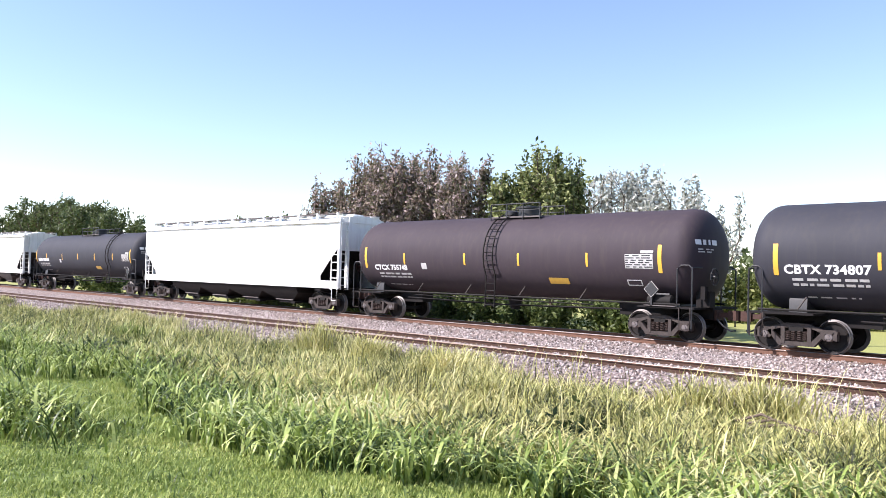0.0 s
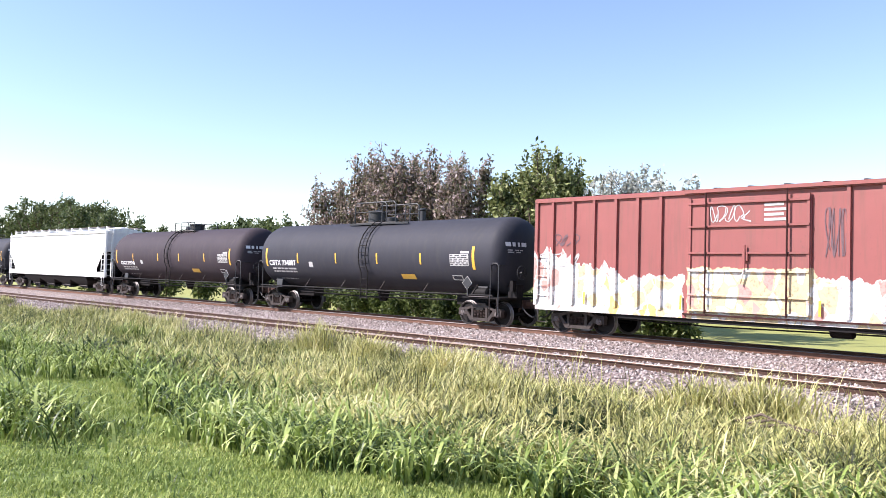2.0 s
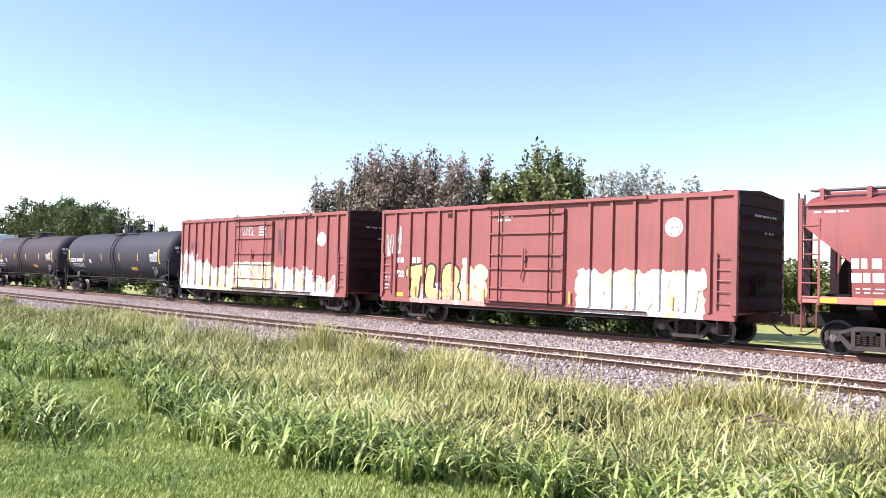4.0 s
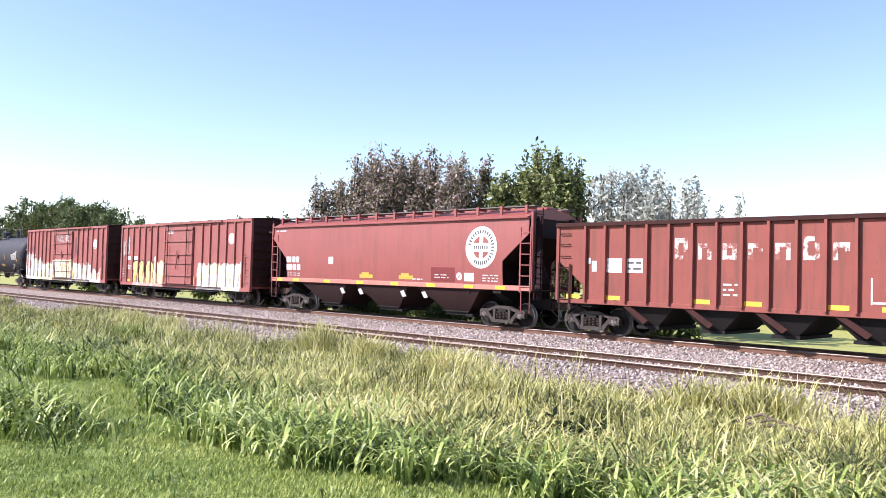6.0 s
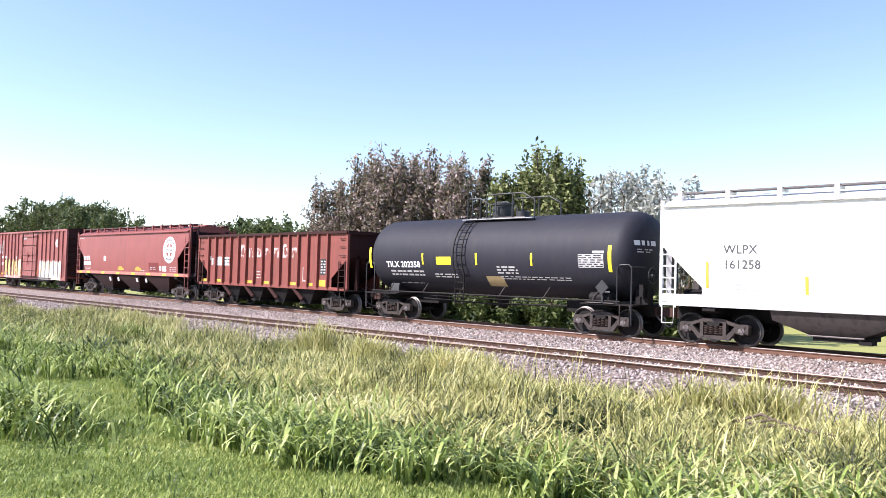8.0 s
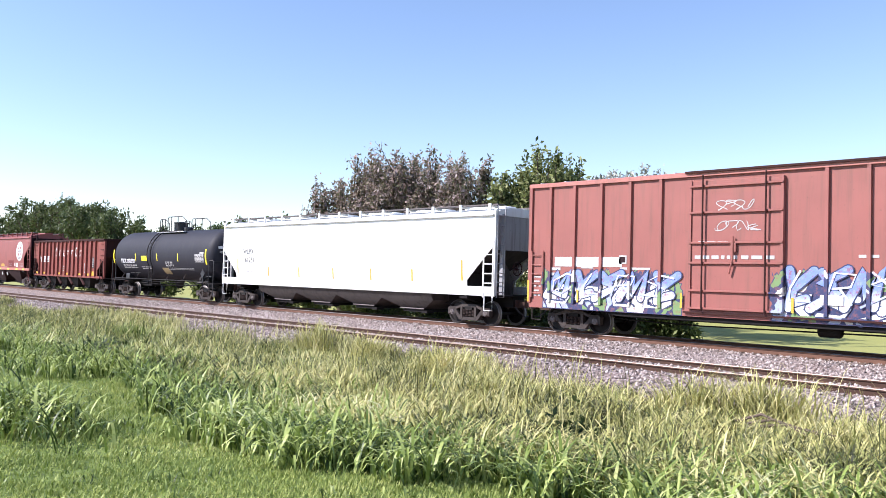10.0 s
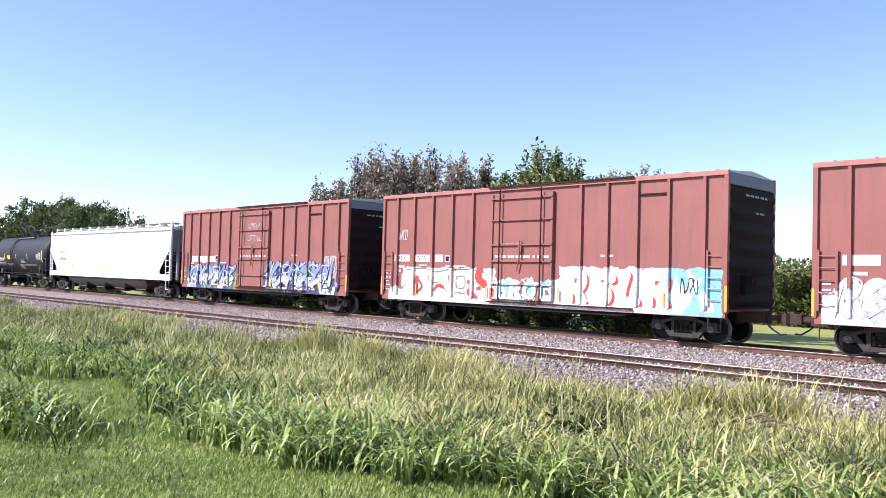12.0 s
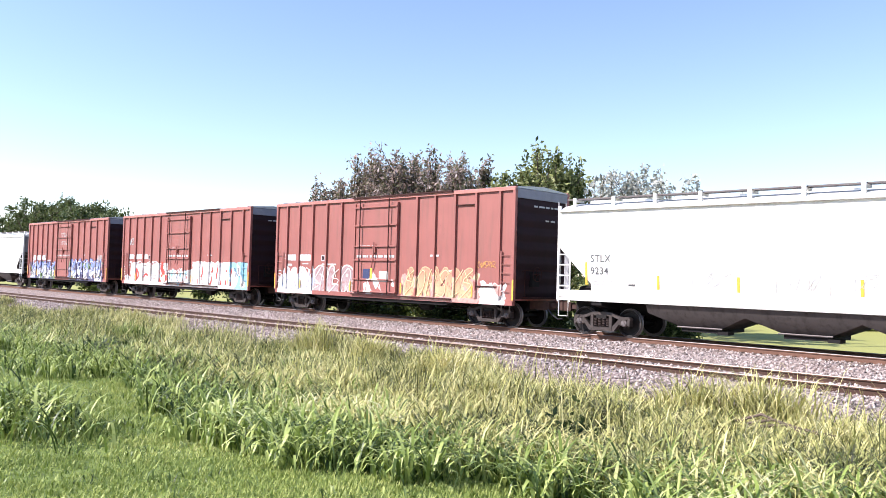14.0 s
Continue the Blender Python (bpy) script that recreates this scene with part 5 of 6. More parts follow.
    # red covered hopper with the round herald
    # bay red is near-black, with the sill's shade mixed into the paint
    c = covered_hopper(51.65, "weathered red covered hopper car with a round white herald", 8.42, 6.70, 9.0, M["red_hopper"], M["red_sill"], (1.39, 1.58), 4.05, 4.42, (1.42, 2.47, 3.45, 0.22), (-4.1, 0.0, 4.1), paint("shaded_red_bay_paint", (0.026, 0.011, 0.011), 0.85, (0.012, 0.009, 0.009), 0.5), 14, 0.06, False, M["red_end"])
    def on_shell(x, z):
        return Vector((x, -shell_half_width(z, 1.58, 4.05, 0.06) - 0.008, z))
    ring_logo(c, 5.92, 2.98, 0.80, on_shell, M["letter"], M["red_hopper"])
    bars(-7.0, -5.95, 2.32, 2.62, on_shell, M["letter"], c, 1, 0.9, 41)
    bars(-7.0, -5.85, 1.96, 2.24, on_shell, M["letter"], c, 1, 0.9, 42)
    bars(-6.9, -5.85, 1.66, 1.86, on_shell, M["letter_dim"], c, 2, 0.4, 43)
    bars(-8.0, -7.1, 3.82, 3.92, on_shell, M["letter_dim"], c, 1, 0.6, 44)
    part("data_panel", Bag().sheet(-3.6, -3.25, 2.28, 2.6, on_shell, 1, 2), M["letter"], c)
    for ux in (-0.9, 1.7):
        part("marking", Bag().sheet(ux - 0.45, ux + 0.45, 1.68, 1.84, on_shell).sheet(ux - 0.3, ux + 0.2, 1.84, 1.93, on_shell), M["ochre"], c)
    part("paint_patch", Bag().sheet(3.2, 4.55, 1.64, 2.2, on_shell, 1, 3), M["red_patch"], c, "darker red repaint patch")
    pan = part("data_panel", Bag().sheet(5.05, 5.55, 1.68, 2.0, on_shell, 1, 2), M["letter"], c)
    ring_logo(c, 4.78, 1.86, 0.15, on_shell, M["letter"], M["red_hopper"])
    bars(6.0, 6.8, 1.66, 1.98, on_shell, M["letter_dim"], c, 3, 0.4, 45)
    for ux in (-2.6, -1.3, 1.5, 2.8):
        part("gate_card", Bag().prism([(ux - 0.20, 1.18), (ux + 0.02, 1.22), (ux + 0.20, 0.98), (ux - 0.02, 0.94)], "y", -1.42, -1.40), M["letter_pale"], c, "pale tilted card")
    bars(3.4, 4.2, 1.75, 1.95, lambda x, z: on_shell(x, z) + Vector((0, -0.004, 0)), M["letter_dim"], c, 2, 0.4, 46)
    bars(2.1, 2.7, 1.66, 1.74, on_shell, M["letter_dim"], c, 1, 0.7, 47)
    for ux in (-7.6, -6.2, -3.7, -1.3, 1.0, 3.2, 5.3, 6.9):
        part("reflector", Bag().box(ux - 0.24, ux + 0.24, -1.483, -1.4765, 1.42, 1.54), M["lemon"], c)
    open_hopper(67.95, "rust red open-top hopper car with worn white lettering")
    tank_car(82.77, "short clean black tank car with lemon yellow reflectors", 6.76, 5.3, "tank_jet", [-6.37, -3.07, -0.11, 2.58, 5.88], -1.22, "TILX 202358", -5.32, num_z=2.18, pull=7.5, deck=(-1.2, 1.6), long_rail=True)
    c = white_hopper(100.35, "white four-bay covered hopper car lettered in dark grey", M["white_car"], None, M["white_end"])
    def on_white(x, z):
        return Vector((x, -shell_half_width(z, 1.5, 4.2, 0.07) - 0.008, z))
    write("WLPX", 0.36, -7.76, 2.74, on_white, M["letter_dark"], c, bold=0.004)
    write("161258", 0.36, -7.76, 2.30, on_white, M["letter_dark"], c, bold=0.004)
    bars(-7.4, -6.8, 1.62, 1.9, on_white, M["letter_pale"], c, 2, 0.4, 51)
    for ux, a, b2 in ((-8.27, 1.7, 2.5), (-5.35, 1.6, 2.1), (-2.7, 1.6, 2.1), (0.0, 1.6, 2.1), (2.7, 1.6, 2.1), (5.35, 1.6, 2.1), (8.2, 1.7, 2.5)):
        part("reflector", Bag().sheet(ux - 0.045, ux + 0.045, a, b2, on_white, 1, 3), M["yellow"], c)
    # tall boxcars
    c = boxcar_tall(119.7, "tall red boxcar with blue and white graffiti", SIDE_C1, 7)
    icy = fading("icy_blue_spray", (0.17, 0.25, 0.56), (0.66, 0.70, 0.76), 1.25, 1.75)
    frost = fading("frost_spray", (0.62, 0.66, 0.74), (0.30, 0.36, 0.52), 1.0, 1.9)
    for x0, x1, z1, a, b2 in ((-6.95, -2.0, 2.2, ["spike", "fork", "bolt", "spike", "fork"], ["snake", "arch", "hook", "ring"]), (1.15, 6.55, 2.4, ["fork", "bolt", "spike", "bolt", "fork", "spike"], ["arch", "snake", "bolt", "arch", "hook"])):
        sprayed_forms(c, x0, x1, 0.86, 1.72, b2, 0.085, 0.05, SPRAY["white"], SPRAY["navy"], on, False, 0.25)
        sprayed_forms(c, x0, x1, 1.12, z1, a, 0.12, 0.035, icy, SPRAY["navy"], flat_side(1.582), False, 0.35)
        sprayed_forms(c, x0 + 0.15, x1, 1.3, z1 - 0.08, b2[::-1], 0.03, 0.0, frost, frost, flat_side(1.602), False, 0.3)
    scribble(6.05, 6.95, 1.75, 2.65, on, M["letter_dim"], c, 7, 33, 0.04)
    part("paint_patch", Bag().sheet(2.35, 2.95, 1.35, 1.62, flat_side(1.620)), SPRAY["white"], c)
    c = boxcar_tall(137.55, "tall red boxcar with white and red graffiti letters", SIDE_C2, 8)
    scribble(-6.9, -6.2, 3.3, 3.75, on, M["letter_dim"], c, 5, 24, 0.025)
    scribble(6.2, 6.8, 1.5, 2.0, on, SPRAY["navy"], c, 4, 26, 0.02)
    red, dim = SPRAY["red"], SPRAY["grey"]
    for pts, r in (([(-5.72, 1.12), (-5.58, 1.75)], 0.11), ([(-5.58, 1.75), (-5.28, 1.42), (-5.66, 1.12)], 0.045), ([(-4.55, 1.32), (-4.35, 1.48), (-4.05, 1.42)], 0.06),
                   ([(-3.72, 1.85), (-3.62, 1.4)], 0.075), ([(-2.12, 2.12), (-2.18, 1.82), (-1.88, 1.6)], 0.16), ([(-2.62, 1.28), (-2.3, 0.98)], 0.15), ([(-2.66, 1.66), (-2.5, 1.6)], 0.09), ([(-2.2, 1.42), (-2.1, 1.45)], 0.07), ([(-3.6, 2.14), (-3.4, 2.13)], 0.05)):
        b = Bag()
        fat_stroke(b, rounded(pts), r, on, 0.004)
        part("graffiti_form", b, red, c)
    for pts in ([(-6.2, 2.1), (-5.2, 2.16), (-4.5, 2.02), (-3.6, 2.14), (-2.2, 2.1), (-1.75, 1.95)], [(-6.5, 1.2), (-6.2, 1.6)], [(-4.9, 1.9), (-4.8, 1.62), (-4.2, 1.56), (-3.8, 1.2)], [(-3.3, 1.85), (-3.32, 1.45), (-2.9, 1.45), (-2.92, 1.85), (-3.3, 1.85)], [(-3.4, 1.24), (-2.85, 1.22)], [(-3.7, 1.2), (-3.4, 0.98)], [(-4.9, 1.0), (-4.6, 1.3)]):
        b = Bag()
        fat_stroke(b, rounded(pts), 0.014, on, 0.012)
        part("graffiti_line", b, dim, c)
    sprayed_forms(c, 1.75, 5.85, 0.92, 2.25, ["arch", "snake", "hook", "arch"], 0.17, 0.0, SPRAY["white"], SPRAY["white"], on, True, 0.1, red)
    sprayed_forms(c, -1.3, 1.3, 1.05, 1.8, ["snake", "arch", "ring", "hook"], 0.08, 0.02, SPRAY["chrome"], SPRAY["cyan"], flat_side(1.645))
    scribble(6.2, 6.8, 1.5, 2.0, on, SPRAY["navy"], c, 4, 26, 0.02)
    p1 = part("number_panel", Bag().sheet(-6.98, -6.05, 2.42, 2.70, on), M["letter"], c)
    p2 = part("number_panel", Bag().sheet(-5.82, -4.85, 2.42, 2.70, on).sheet(-4.55, -4.1, 2.42, 2.70, on), M["letter"], c)
    write("BAEX", 0.27, -6.93, 2.465, flat_side(1.576), M["letter_dark"], p1)
    write("7035", 0.27, -5.62, 2.465, flat_side(1.576), M["letter_dark"], p2)
    c = boxcar_tall(155.45, "tall red boxcar with grey and orange graffiti", SIDE_C3, 9)
    part("number_panel", Bag().sheet(-6.98, -6.05, 2.42, 2.70, on).sheet(-5.82, -4.85, 2.42, 2.70, on), M["letter"], c)
    frost3 = fading("grey_blue_spray", (0.62, 0.65, 0.72), (0.36, 0.41, 0.54), 0.9, 1.9)
    amber = fading("amber_spray", (0.46, 0.22, 0.13), (0.60, 0.42, 0.22), 0.9, 1.9)
    sprayed_forms(c, -7.3, -4.5, 0.88, 2.1, ["ring", "snake", "arch", "ring"], 0.13, 0.05, frost3, SPRAY["white"], on, True, 0.15)
    sprayed_forms(c, -4.65, -1.6, 0.90, 2.2, ["snake", "hook", "arch"], 0.17, 0.07, fading("faded_plum_spray", (0.30, 0.21, 0.21), (0.42, 0.34, 0.34), 0.9, 1.9), SPRAY["chrome"], on, True, 0.1)
    sprayed_forms(c, 1.75, 5.75, 0.92, 2.2, ["hook", "arch", "fork", "ring", "snake"], 0.13, 0.045, amber, SPRAY["peach"], on, True, 0.2)
    sprayed_forms(c, -7.2, -1.7, 0.95, 2.15, ["arch", "bolt", "ring", "fork", "arch", "bolt", "ring"], 0.016, 0.0, SPRAY["white"], SPRAY["white"], flat_side(1.5915), True, 0.3)
    sprayed_forms(c, 1.8, 5.7, 0.95, 2.15, ["bolt", "ring", "arch", "snake", "fork", "bolt"], 0.015, 0.0, SPRAY["cream"], SPRAY["cream"], flat_side(1.5915), True, 0.3)
    part("plug_panel", Bag().box(5.86, 6.9, -1.60, -1.56, 1.48, 1.53), M["red_dark"], c)
    part("warning_panel", Bag().sheet(-0.36, -0.22, 1.62, 2.12, flat_side(1.646)), M["yellow"], c)
    part("paint_patch", Bag().sheet(0.25, 0.85, 1.55, 2.0, flat_side(1.646)), SPRAY["chrome"], c)
    part("data_panel", Bag().sheet(-0.85, -0.38, 1.66, 2.08, flat_side(1.646)), SPRAY["navy"], c)
    part("data_panel", Bag().sheet(4.05, 4.62, 1.72, 2.1, on), M["letter"], c)
    bars(4.12, 4.55, 1.8, 2.05, flat_side(1.577), M["letter_dark"], c, 2, 0.7, 61)
    scribble(5.95, 6.8, 2.2, 2.45, on, plain("orange_spray", OR, 0.6), c, 5, 28, 0.015)
    c = white_hopper(174.9, "dirty white covered hopper car with small grey lettering", M["white_old"], None, M["white_end"])
    write("STLX", 0.34, -8.46, 2.46, on_white, M["letter_dark"], c, bold=0.003)
    write("9234", 0.34, -8.46, 2.05, on_white, M["letter_dark"], c, bold=0.003)
    bars(-8.45, -7.6, 1.66, 1.88, on_white, M["letter_pale"], c, 2, 0.4, 52)
    bars(-7.0, -6.7, 1.66, 1.78, on_white, M["letter_dark"], c, 1, 0.5, 53)
    for ux, a, b2 in ((-8.63, 1.7, 2.45), (-5.92, 1.6, 2.05), (-3.3, 1.6, 2.05), (0.07, 1.6, 2.05), (2.7, 1.6, 2.05)):
        part("reflector", Bag().sheet(ux - 0.045, ux + 0.045, a, b2, on_white, 1, 3), M["yellow"], c)
    for i, ux in enumerate((-4.75, -2.2, -0.75)):
        part("marking", Bag().sheet(ux - 0.01, ux + 0.01, 1.6, 2.2, on_white, 1, 3), M["letter_pale"], c)
        scribble(ux + 0.4, ux + 1.2, 1.7, 2.2, on_white, M["letter_pale"], c, 3, 70 + i, 0.012)


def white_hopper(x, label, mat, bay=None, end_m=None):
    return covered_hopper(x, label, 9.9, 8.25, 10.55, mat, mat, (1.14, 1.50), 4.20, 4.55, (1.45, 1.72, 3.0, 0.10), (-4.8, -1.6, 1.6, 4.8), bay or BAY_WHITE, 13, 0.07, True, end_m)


# dark base stands for shade below the white body; grime streaks lie over it
BAY_WHITE = paint("grimy_shaded_bay_paint", (0.075, 0.064, 0.060), 0.75, (0.03, 0.025, 0.022), 0.7)


def boxcar_tall(x, label, side, seed):
    c = boxcar(x, label, 7.68, 5.22, RIBS_C, (-1.52, 1.38), 6.1, 8.9, side, M["pink_chord"], 0.84, grey_end=True, seed=seed)
    on = flat_side(1.572)
    part("marking", Bag().sheet(-4.0, -3.72, 2.40, 2.68, on), M["letter_dim"], c)
    part("marking", Bag().sheet(-3.95, -3.77, 2.45, 2.63, flat_side(1.576)), M["red_end"], c)
    bars(-1.3, 1.2, 2.55, 2.7, flat_side(1.645), M["letter_dim"], c, 1, 0.7, seed + 40)
    bars(-1.2, -0.2, 3.0, 3.12, flat_side(1.645), M["letter_dim"], c, 1, 0.7, seed + 41)
    bars(-7.5, -7.2, 1.2, 2.0, on, M["letter_dim"], c, 5, 0.35, seed + 42)
    for i, (dx, dz, w, h) in enumerate([(-6.85, 2.16, 0.5, 0.10), (-6.85, 1.98, 0.28, 0.10), (-6.85, 1.80, 0.16, 0.12), (-5.5, 2.24, 0.5, 0.06), (-3.95, 2.22, 1.1, 0.07), (3.3, 2.62, 0.5, 0.08)]):
        part("marking", Bag().sheet(dx, dx + w, dz, dz + h, on), M["letter_dim"], c)
    part("hood", Bag().box(4.72, 5.75, -1.63, -1.56, 4.60, 4.64), M["red_dark"], c)
    if seed == 7:
        scribble(-0.6, 0.5, 4.0, 4.3, flat_side(1.645), M["letter_dim"], c, 4, 81, 0.02)
        scribble(-0.6, 0.7, 3.4, 3.7, flat_side(1.645), M["letter_dim"], c, 4, 82, 0.02)
        part("paint_patch", Bag().sheet(-6.6, -3.9, 2.3, 2.62, on), M["letter"], c, "white repaint patch")
    return c


# ---- grass and weeds ----
def blades(name, label, xy, length, width, lean, mat, seg=3, seed=1, upright=0.0):
    """Arching blades of grass rooted at xy, one mesh of separate islands."""
    rng = np.random.default_rng(seed)
    n = len(xy)
    z0 = np.array([ground_height(a, b) for a, b in xy]) - 0.02
    az = rng.uniform(0, 2 * np.pi, n)
    L = length * rng.uniform(0.55, 1.25, n)
    bend = lean * rng.uniform(0.3, 1.4, n)
    wid = width * rng.uniform(0.6, 1.3, n)
    rows = []
    side = np.stack([-np.sin(az), np.cos(az), np.zeros(n)], -1)
    p = np.stack([xy[:, 0], xy[:, 1], z0], -1)
    ang = np.full(n, 0.10) + rng.uniform(0, 0.55, n) * (1 - upright)
    for i in range(seg + 1):
        w = wid * (1.0, 0.95, 0.7, 0.4)[min(3, int(3.99 * i / (seg + 1)))]
        if i < seg:
            rows += [p - side * w[:, None] / 2, p + side * w[:, None] / 2]
        else:
            rows += [p]
        step = L / seg
        p = p + np.stack([np.cos(az) * np.sin(ang), np.sin(az) * np.sin(ang), np.cos(ang)], -1) * step[:, None]
        ang = ang + bend / seg * (0.5 + i)
    m = 2 * seg + 1
    verts = np.stack(rows, 1).reshape(-1, 3)
    face, size = [], []
    for i in range(seg - 1):
        face += [2 * i, 2 * i + 1, 2 * i + 3, 2 * i + 2]
        size.append(4)
    face += [2 * seg - 2, 2 * seg - 1, 2 * seg]
    size.append(3)
    loops = (np.array(face)[None] + m * np.arange(n)[:, None]).ravel()
    ob = big_mesh(name, verts, loops, np.tile(size, n), mat)
    return tagged(ob, label, "grass", kind="stuff")


def lumpy(x, y, s):
    return np.array([noise.noise(Vector((a * s, b * s, 3.3))) for a, b in zip(x, y)])


def edge_of_lawn(x):
    knots = [(-40, 6.4), (-20, 5.7), (-14.5, 5.5), (-12, 5.6), (-10, 5.0), (-8.3, 4.4), (-6.4, 4.1), (-5.6, 4.4), (-4.6, 5.0), (-3, 5.6), (2, 6.0)]
    return np.interp(x, [k1[0] for k1 in knots], [k1[1] for k1 in knots]) + 0.14 * np.sin(x * 2.3) + 0.10 * np.sin(x * 5.1 + 1)


def in_sight(x, y):
    return (x > -3.6 * y - 2.5) & (x < -0.22 * y + 1.0)


def build_grass():
    rng = np.random.default_rng(11)
    lawn_m = islands("lawn_blade", [(0.0, (0.07, 0.13, 0.018)), (0.4, (0.27, 0.335, 0.075)), (0.75, (0.46, 0.49, 0.155)), (1.0, (0.60, 0.58, 0.25))], 0.6, 0.25, 0.5)
    # darkest tones of the next three stand in for shade among the blades
    lush_m = islands("lush_blade", [(0.0, (0.02, 0.045, 0.011)), (0.27, (0.07, 0.11, 0.022)), (0.50, (0.26, 0.34, 0.075)), (0.82, (0.52, 0.57, 0.20)), (1.0, (0.78, 0.79, 0.50))], 0.45, 0.22)
    weed_m = islands("weed_blade", [(0.0, (0.020, 0.024, 0.010)), (0.30, (0.075, 0.082, 0.026)), (0.43, (0.34, 0.35, 0.11)), (0.60, (0.55, 0.51, 0.19)), (0.86, (0.75, 0.68, 0.36)), (1.0, (0.82, 0.76, 0.55))], 0.5, 0.14, 0.5)
    olive_m = islands("olive_blade", [(0.0, (0.014, 0.022, 0.008)), (0.28, (0.06, 0.085, 0.022)), (0.48, (0.22, 0.245, 0.066)), (0.76, (0.45, 0.44, 0.155)), (1.0, (0.60, 0.60, 0.34))], 0.5, 0.2, 0.3)
    # mown lawn
    x = 1.0 - 23 * rng.random(420000) ** 1.25
    y = 1.0 + 6.5 * rng.random(420000)
    k1 = in_sight(x, y) & (y < edge_of_lawn(x) + 0.3) & (rng.random(len(x)) < np.clip(1.3 - np.hypot(x, y) / 20, 0.25, 1) * np.clip((np.hypot(x, y) - 1.0) / 4, 0.35, 1))
    xy = np.stack([x[k1], y[k1]], -1)
    ox, oy = rng.uniform(-13, 9, 230000), rng.uniform(-7, 6.2, 230000)
    k1 = (oy < edge_of_lawn(ox) + 0.3) & ~(in_sight(ox, oy) & (oy > 1.0)) & (rng.random(len(ox)) < np.clip(1.55 - np.hypot(ox, oy - 1) / 6.5, 0, 1))
    xy = np.concatenate([xy, np.stack([ox[k1], oy[k1]], -1)])
    keep = (lumpy(xy[:, 0], xy[:, 1], 1.6) + 0.5 * lumpy(xy[:, 0], xy[:, 1], 5.0) > -0.22) | (rng.random(len(xy)) < 0.45)
    xy = xy[keep]
    blades("lawn_grass", "short bright green mown lawn grass", xy, 0.075, 0.010, 1.6, lawn_m, 2, 21)
    x, y = -20 * rng.random(26000), 1.0 + 5.5 * rng.random(26000)
    k1 = in_sight(x, y) & (y < edge_of_lawn(x) + 0.2) & (lumpy(x, y, 2.2) > 0.22)
    blades("lawn_tufts", "coarser darker grass tufts in the lawn", np.stack([x[k1], y[k1]], -1), 0.13, 0.014, 1.9, lush_m, 3, 25)
    # lush arching grass along the lawn's edge, and a stray clump on the lawn
    x = -26 * rng.random(76000) ** 1.15 + 0.5
    y = 3.6 + 7.0 * rng.random(76000)
    e = edge_of_lawn(x)
    d = (y - e) / 3.8
    ox = rng.uniform(-1.0, 16, 9000)
    x, y = np.concatenate([x, ox]), np.concatenate([y, rng.uniform(3.6, 10.6, 9000)])
    d = (y - edge_of_lawn(x)) / 2.7
    k1 = (in_sight(x, y) | (x > -0.22 * y + 1.0)) & (d > 0.28 * lumpy(x, y, 1.5)) & (rng.random(len(x)) < np.clip(1.25 - d, 0, 1)) & (lumpy(x, y, 0.9) > -0.42)
    cx, cy = rng.normal(-9.6, 0.55, 900), rng.normal(3.05, 0.24, 900)
    c2x, c2y = rng.normal(-15.2, 0.5, 160), rng.normal(4.9, 0.3, 160)
    xy = np.stack([np.concatenate([x[k1], cx, c2x]), np.concatenate([y[k1], cy, c2y])], -1)
    blades("tall_grass", "lush green arching tall grass", xy, 0.60, 0.025, 1.9, lush_m, 5, 22)
    # dry weeds of the ditch, thinning out on the ballast
    x = np.concatenate([-52 + 54 * rng.random(150000) ** 0.75, rng.uniform(-3, 18, 12000)])
    y = 5.6 + 9.0 * rng.random(162000)
    far = 13.2 + 0.9 * np.sin(x * 0.35 + 0.6) + 0.5 * np.sin(x * 1.3) + np.clip((-x - 14) * 0.06, 0, 0.8)
    k1 = (in_sight(x, y) | (x > -0.22 * y + 1.0)) & (y > edge_of_lawn(x) + 0.9) & (y < far + rng.normal(0, 0.25, len(x))) & (lumpy(x, y, 0.55) > -0.36)
    xy = np.stack([x[k1], y[k1]], -1)
    olive = rng.random(len(xy)) < np.clip((-xy[:, 0] - 9.5) / 9, 0.06, 0.85) * np.clip(1.15 - (xy[:, 1] - 10.5) / 5, 0.3, 1)
    blades("weed_grass", "yellow green dry weeds and grass of the ditch", xy[~olive], 0.62, 0.018, 2.4, weed_m, 4, 23, 0.2)
    blades("green_weed_grass", "olive green weeds and grass of the ditch", xy[olive], 0.60, 0.022, 2.3, olive_m, 4, 27, 0.2)
    # seed stems standing above the weeds
    x = -46 + 46 * rng.random(6500) ** 0.8
    y = 7.5 + 6.6 * rng.random(6500)
    k1 = in_sight(x, y) & (lumpy(x, y, 0.4) > 0.0)
    blades("seed_stems", "straw coloured upright seed stems", np.stack([x[k1], y[k1]], -1), 0.88, 0.011, 1.0, weed_m, 4, 24, 0.4)
    # taller bunches that stand out
    for i, (bx, by, h, n) in enumerate([(-17.2, 12.7, 1.1, 620), (-15.0, 12.6, 0.95, 560), (-5.3, 12.2, 1.05, 600), (-6.3, 12.0, 0.95, 520), (-12.3, 12.2, 0.95, 560), (-21.5, 9.6, 0.8, 500), (-8.7, 9.9, 0.8, 420), (-3.9, 11.6, 0.7, 300)]):
        g = np.stack([rng.normal(bx, 0.33, n), rng.normal(by, 0.22, n)], -1)
        blades("grass_tuft", "tall upright yellow green grass tuft", g, h, 0.018, 1.3, weed_m if i != 5 else lush_m, 4, 40 + i, 0.4)
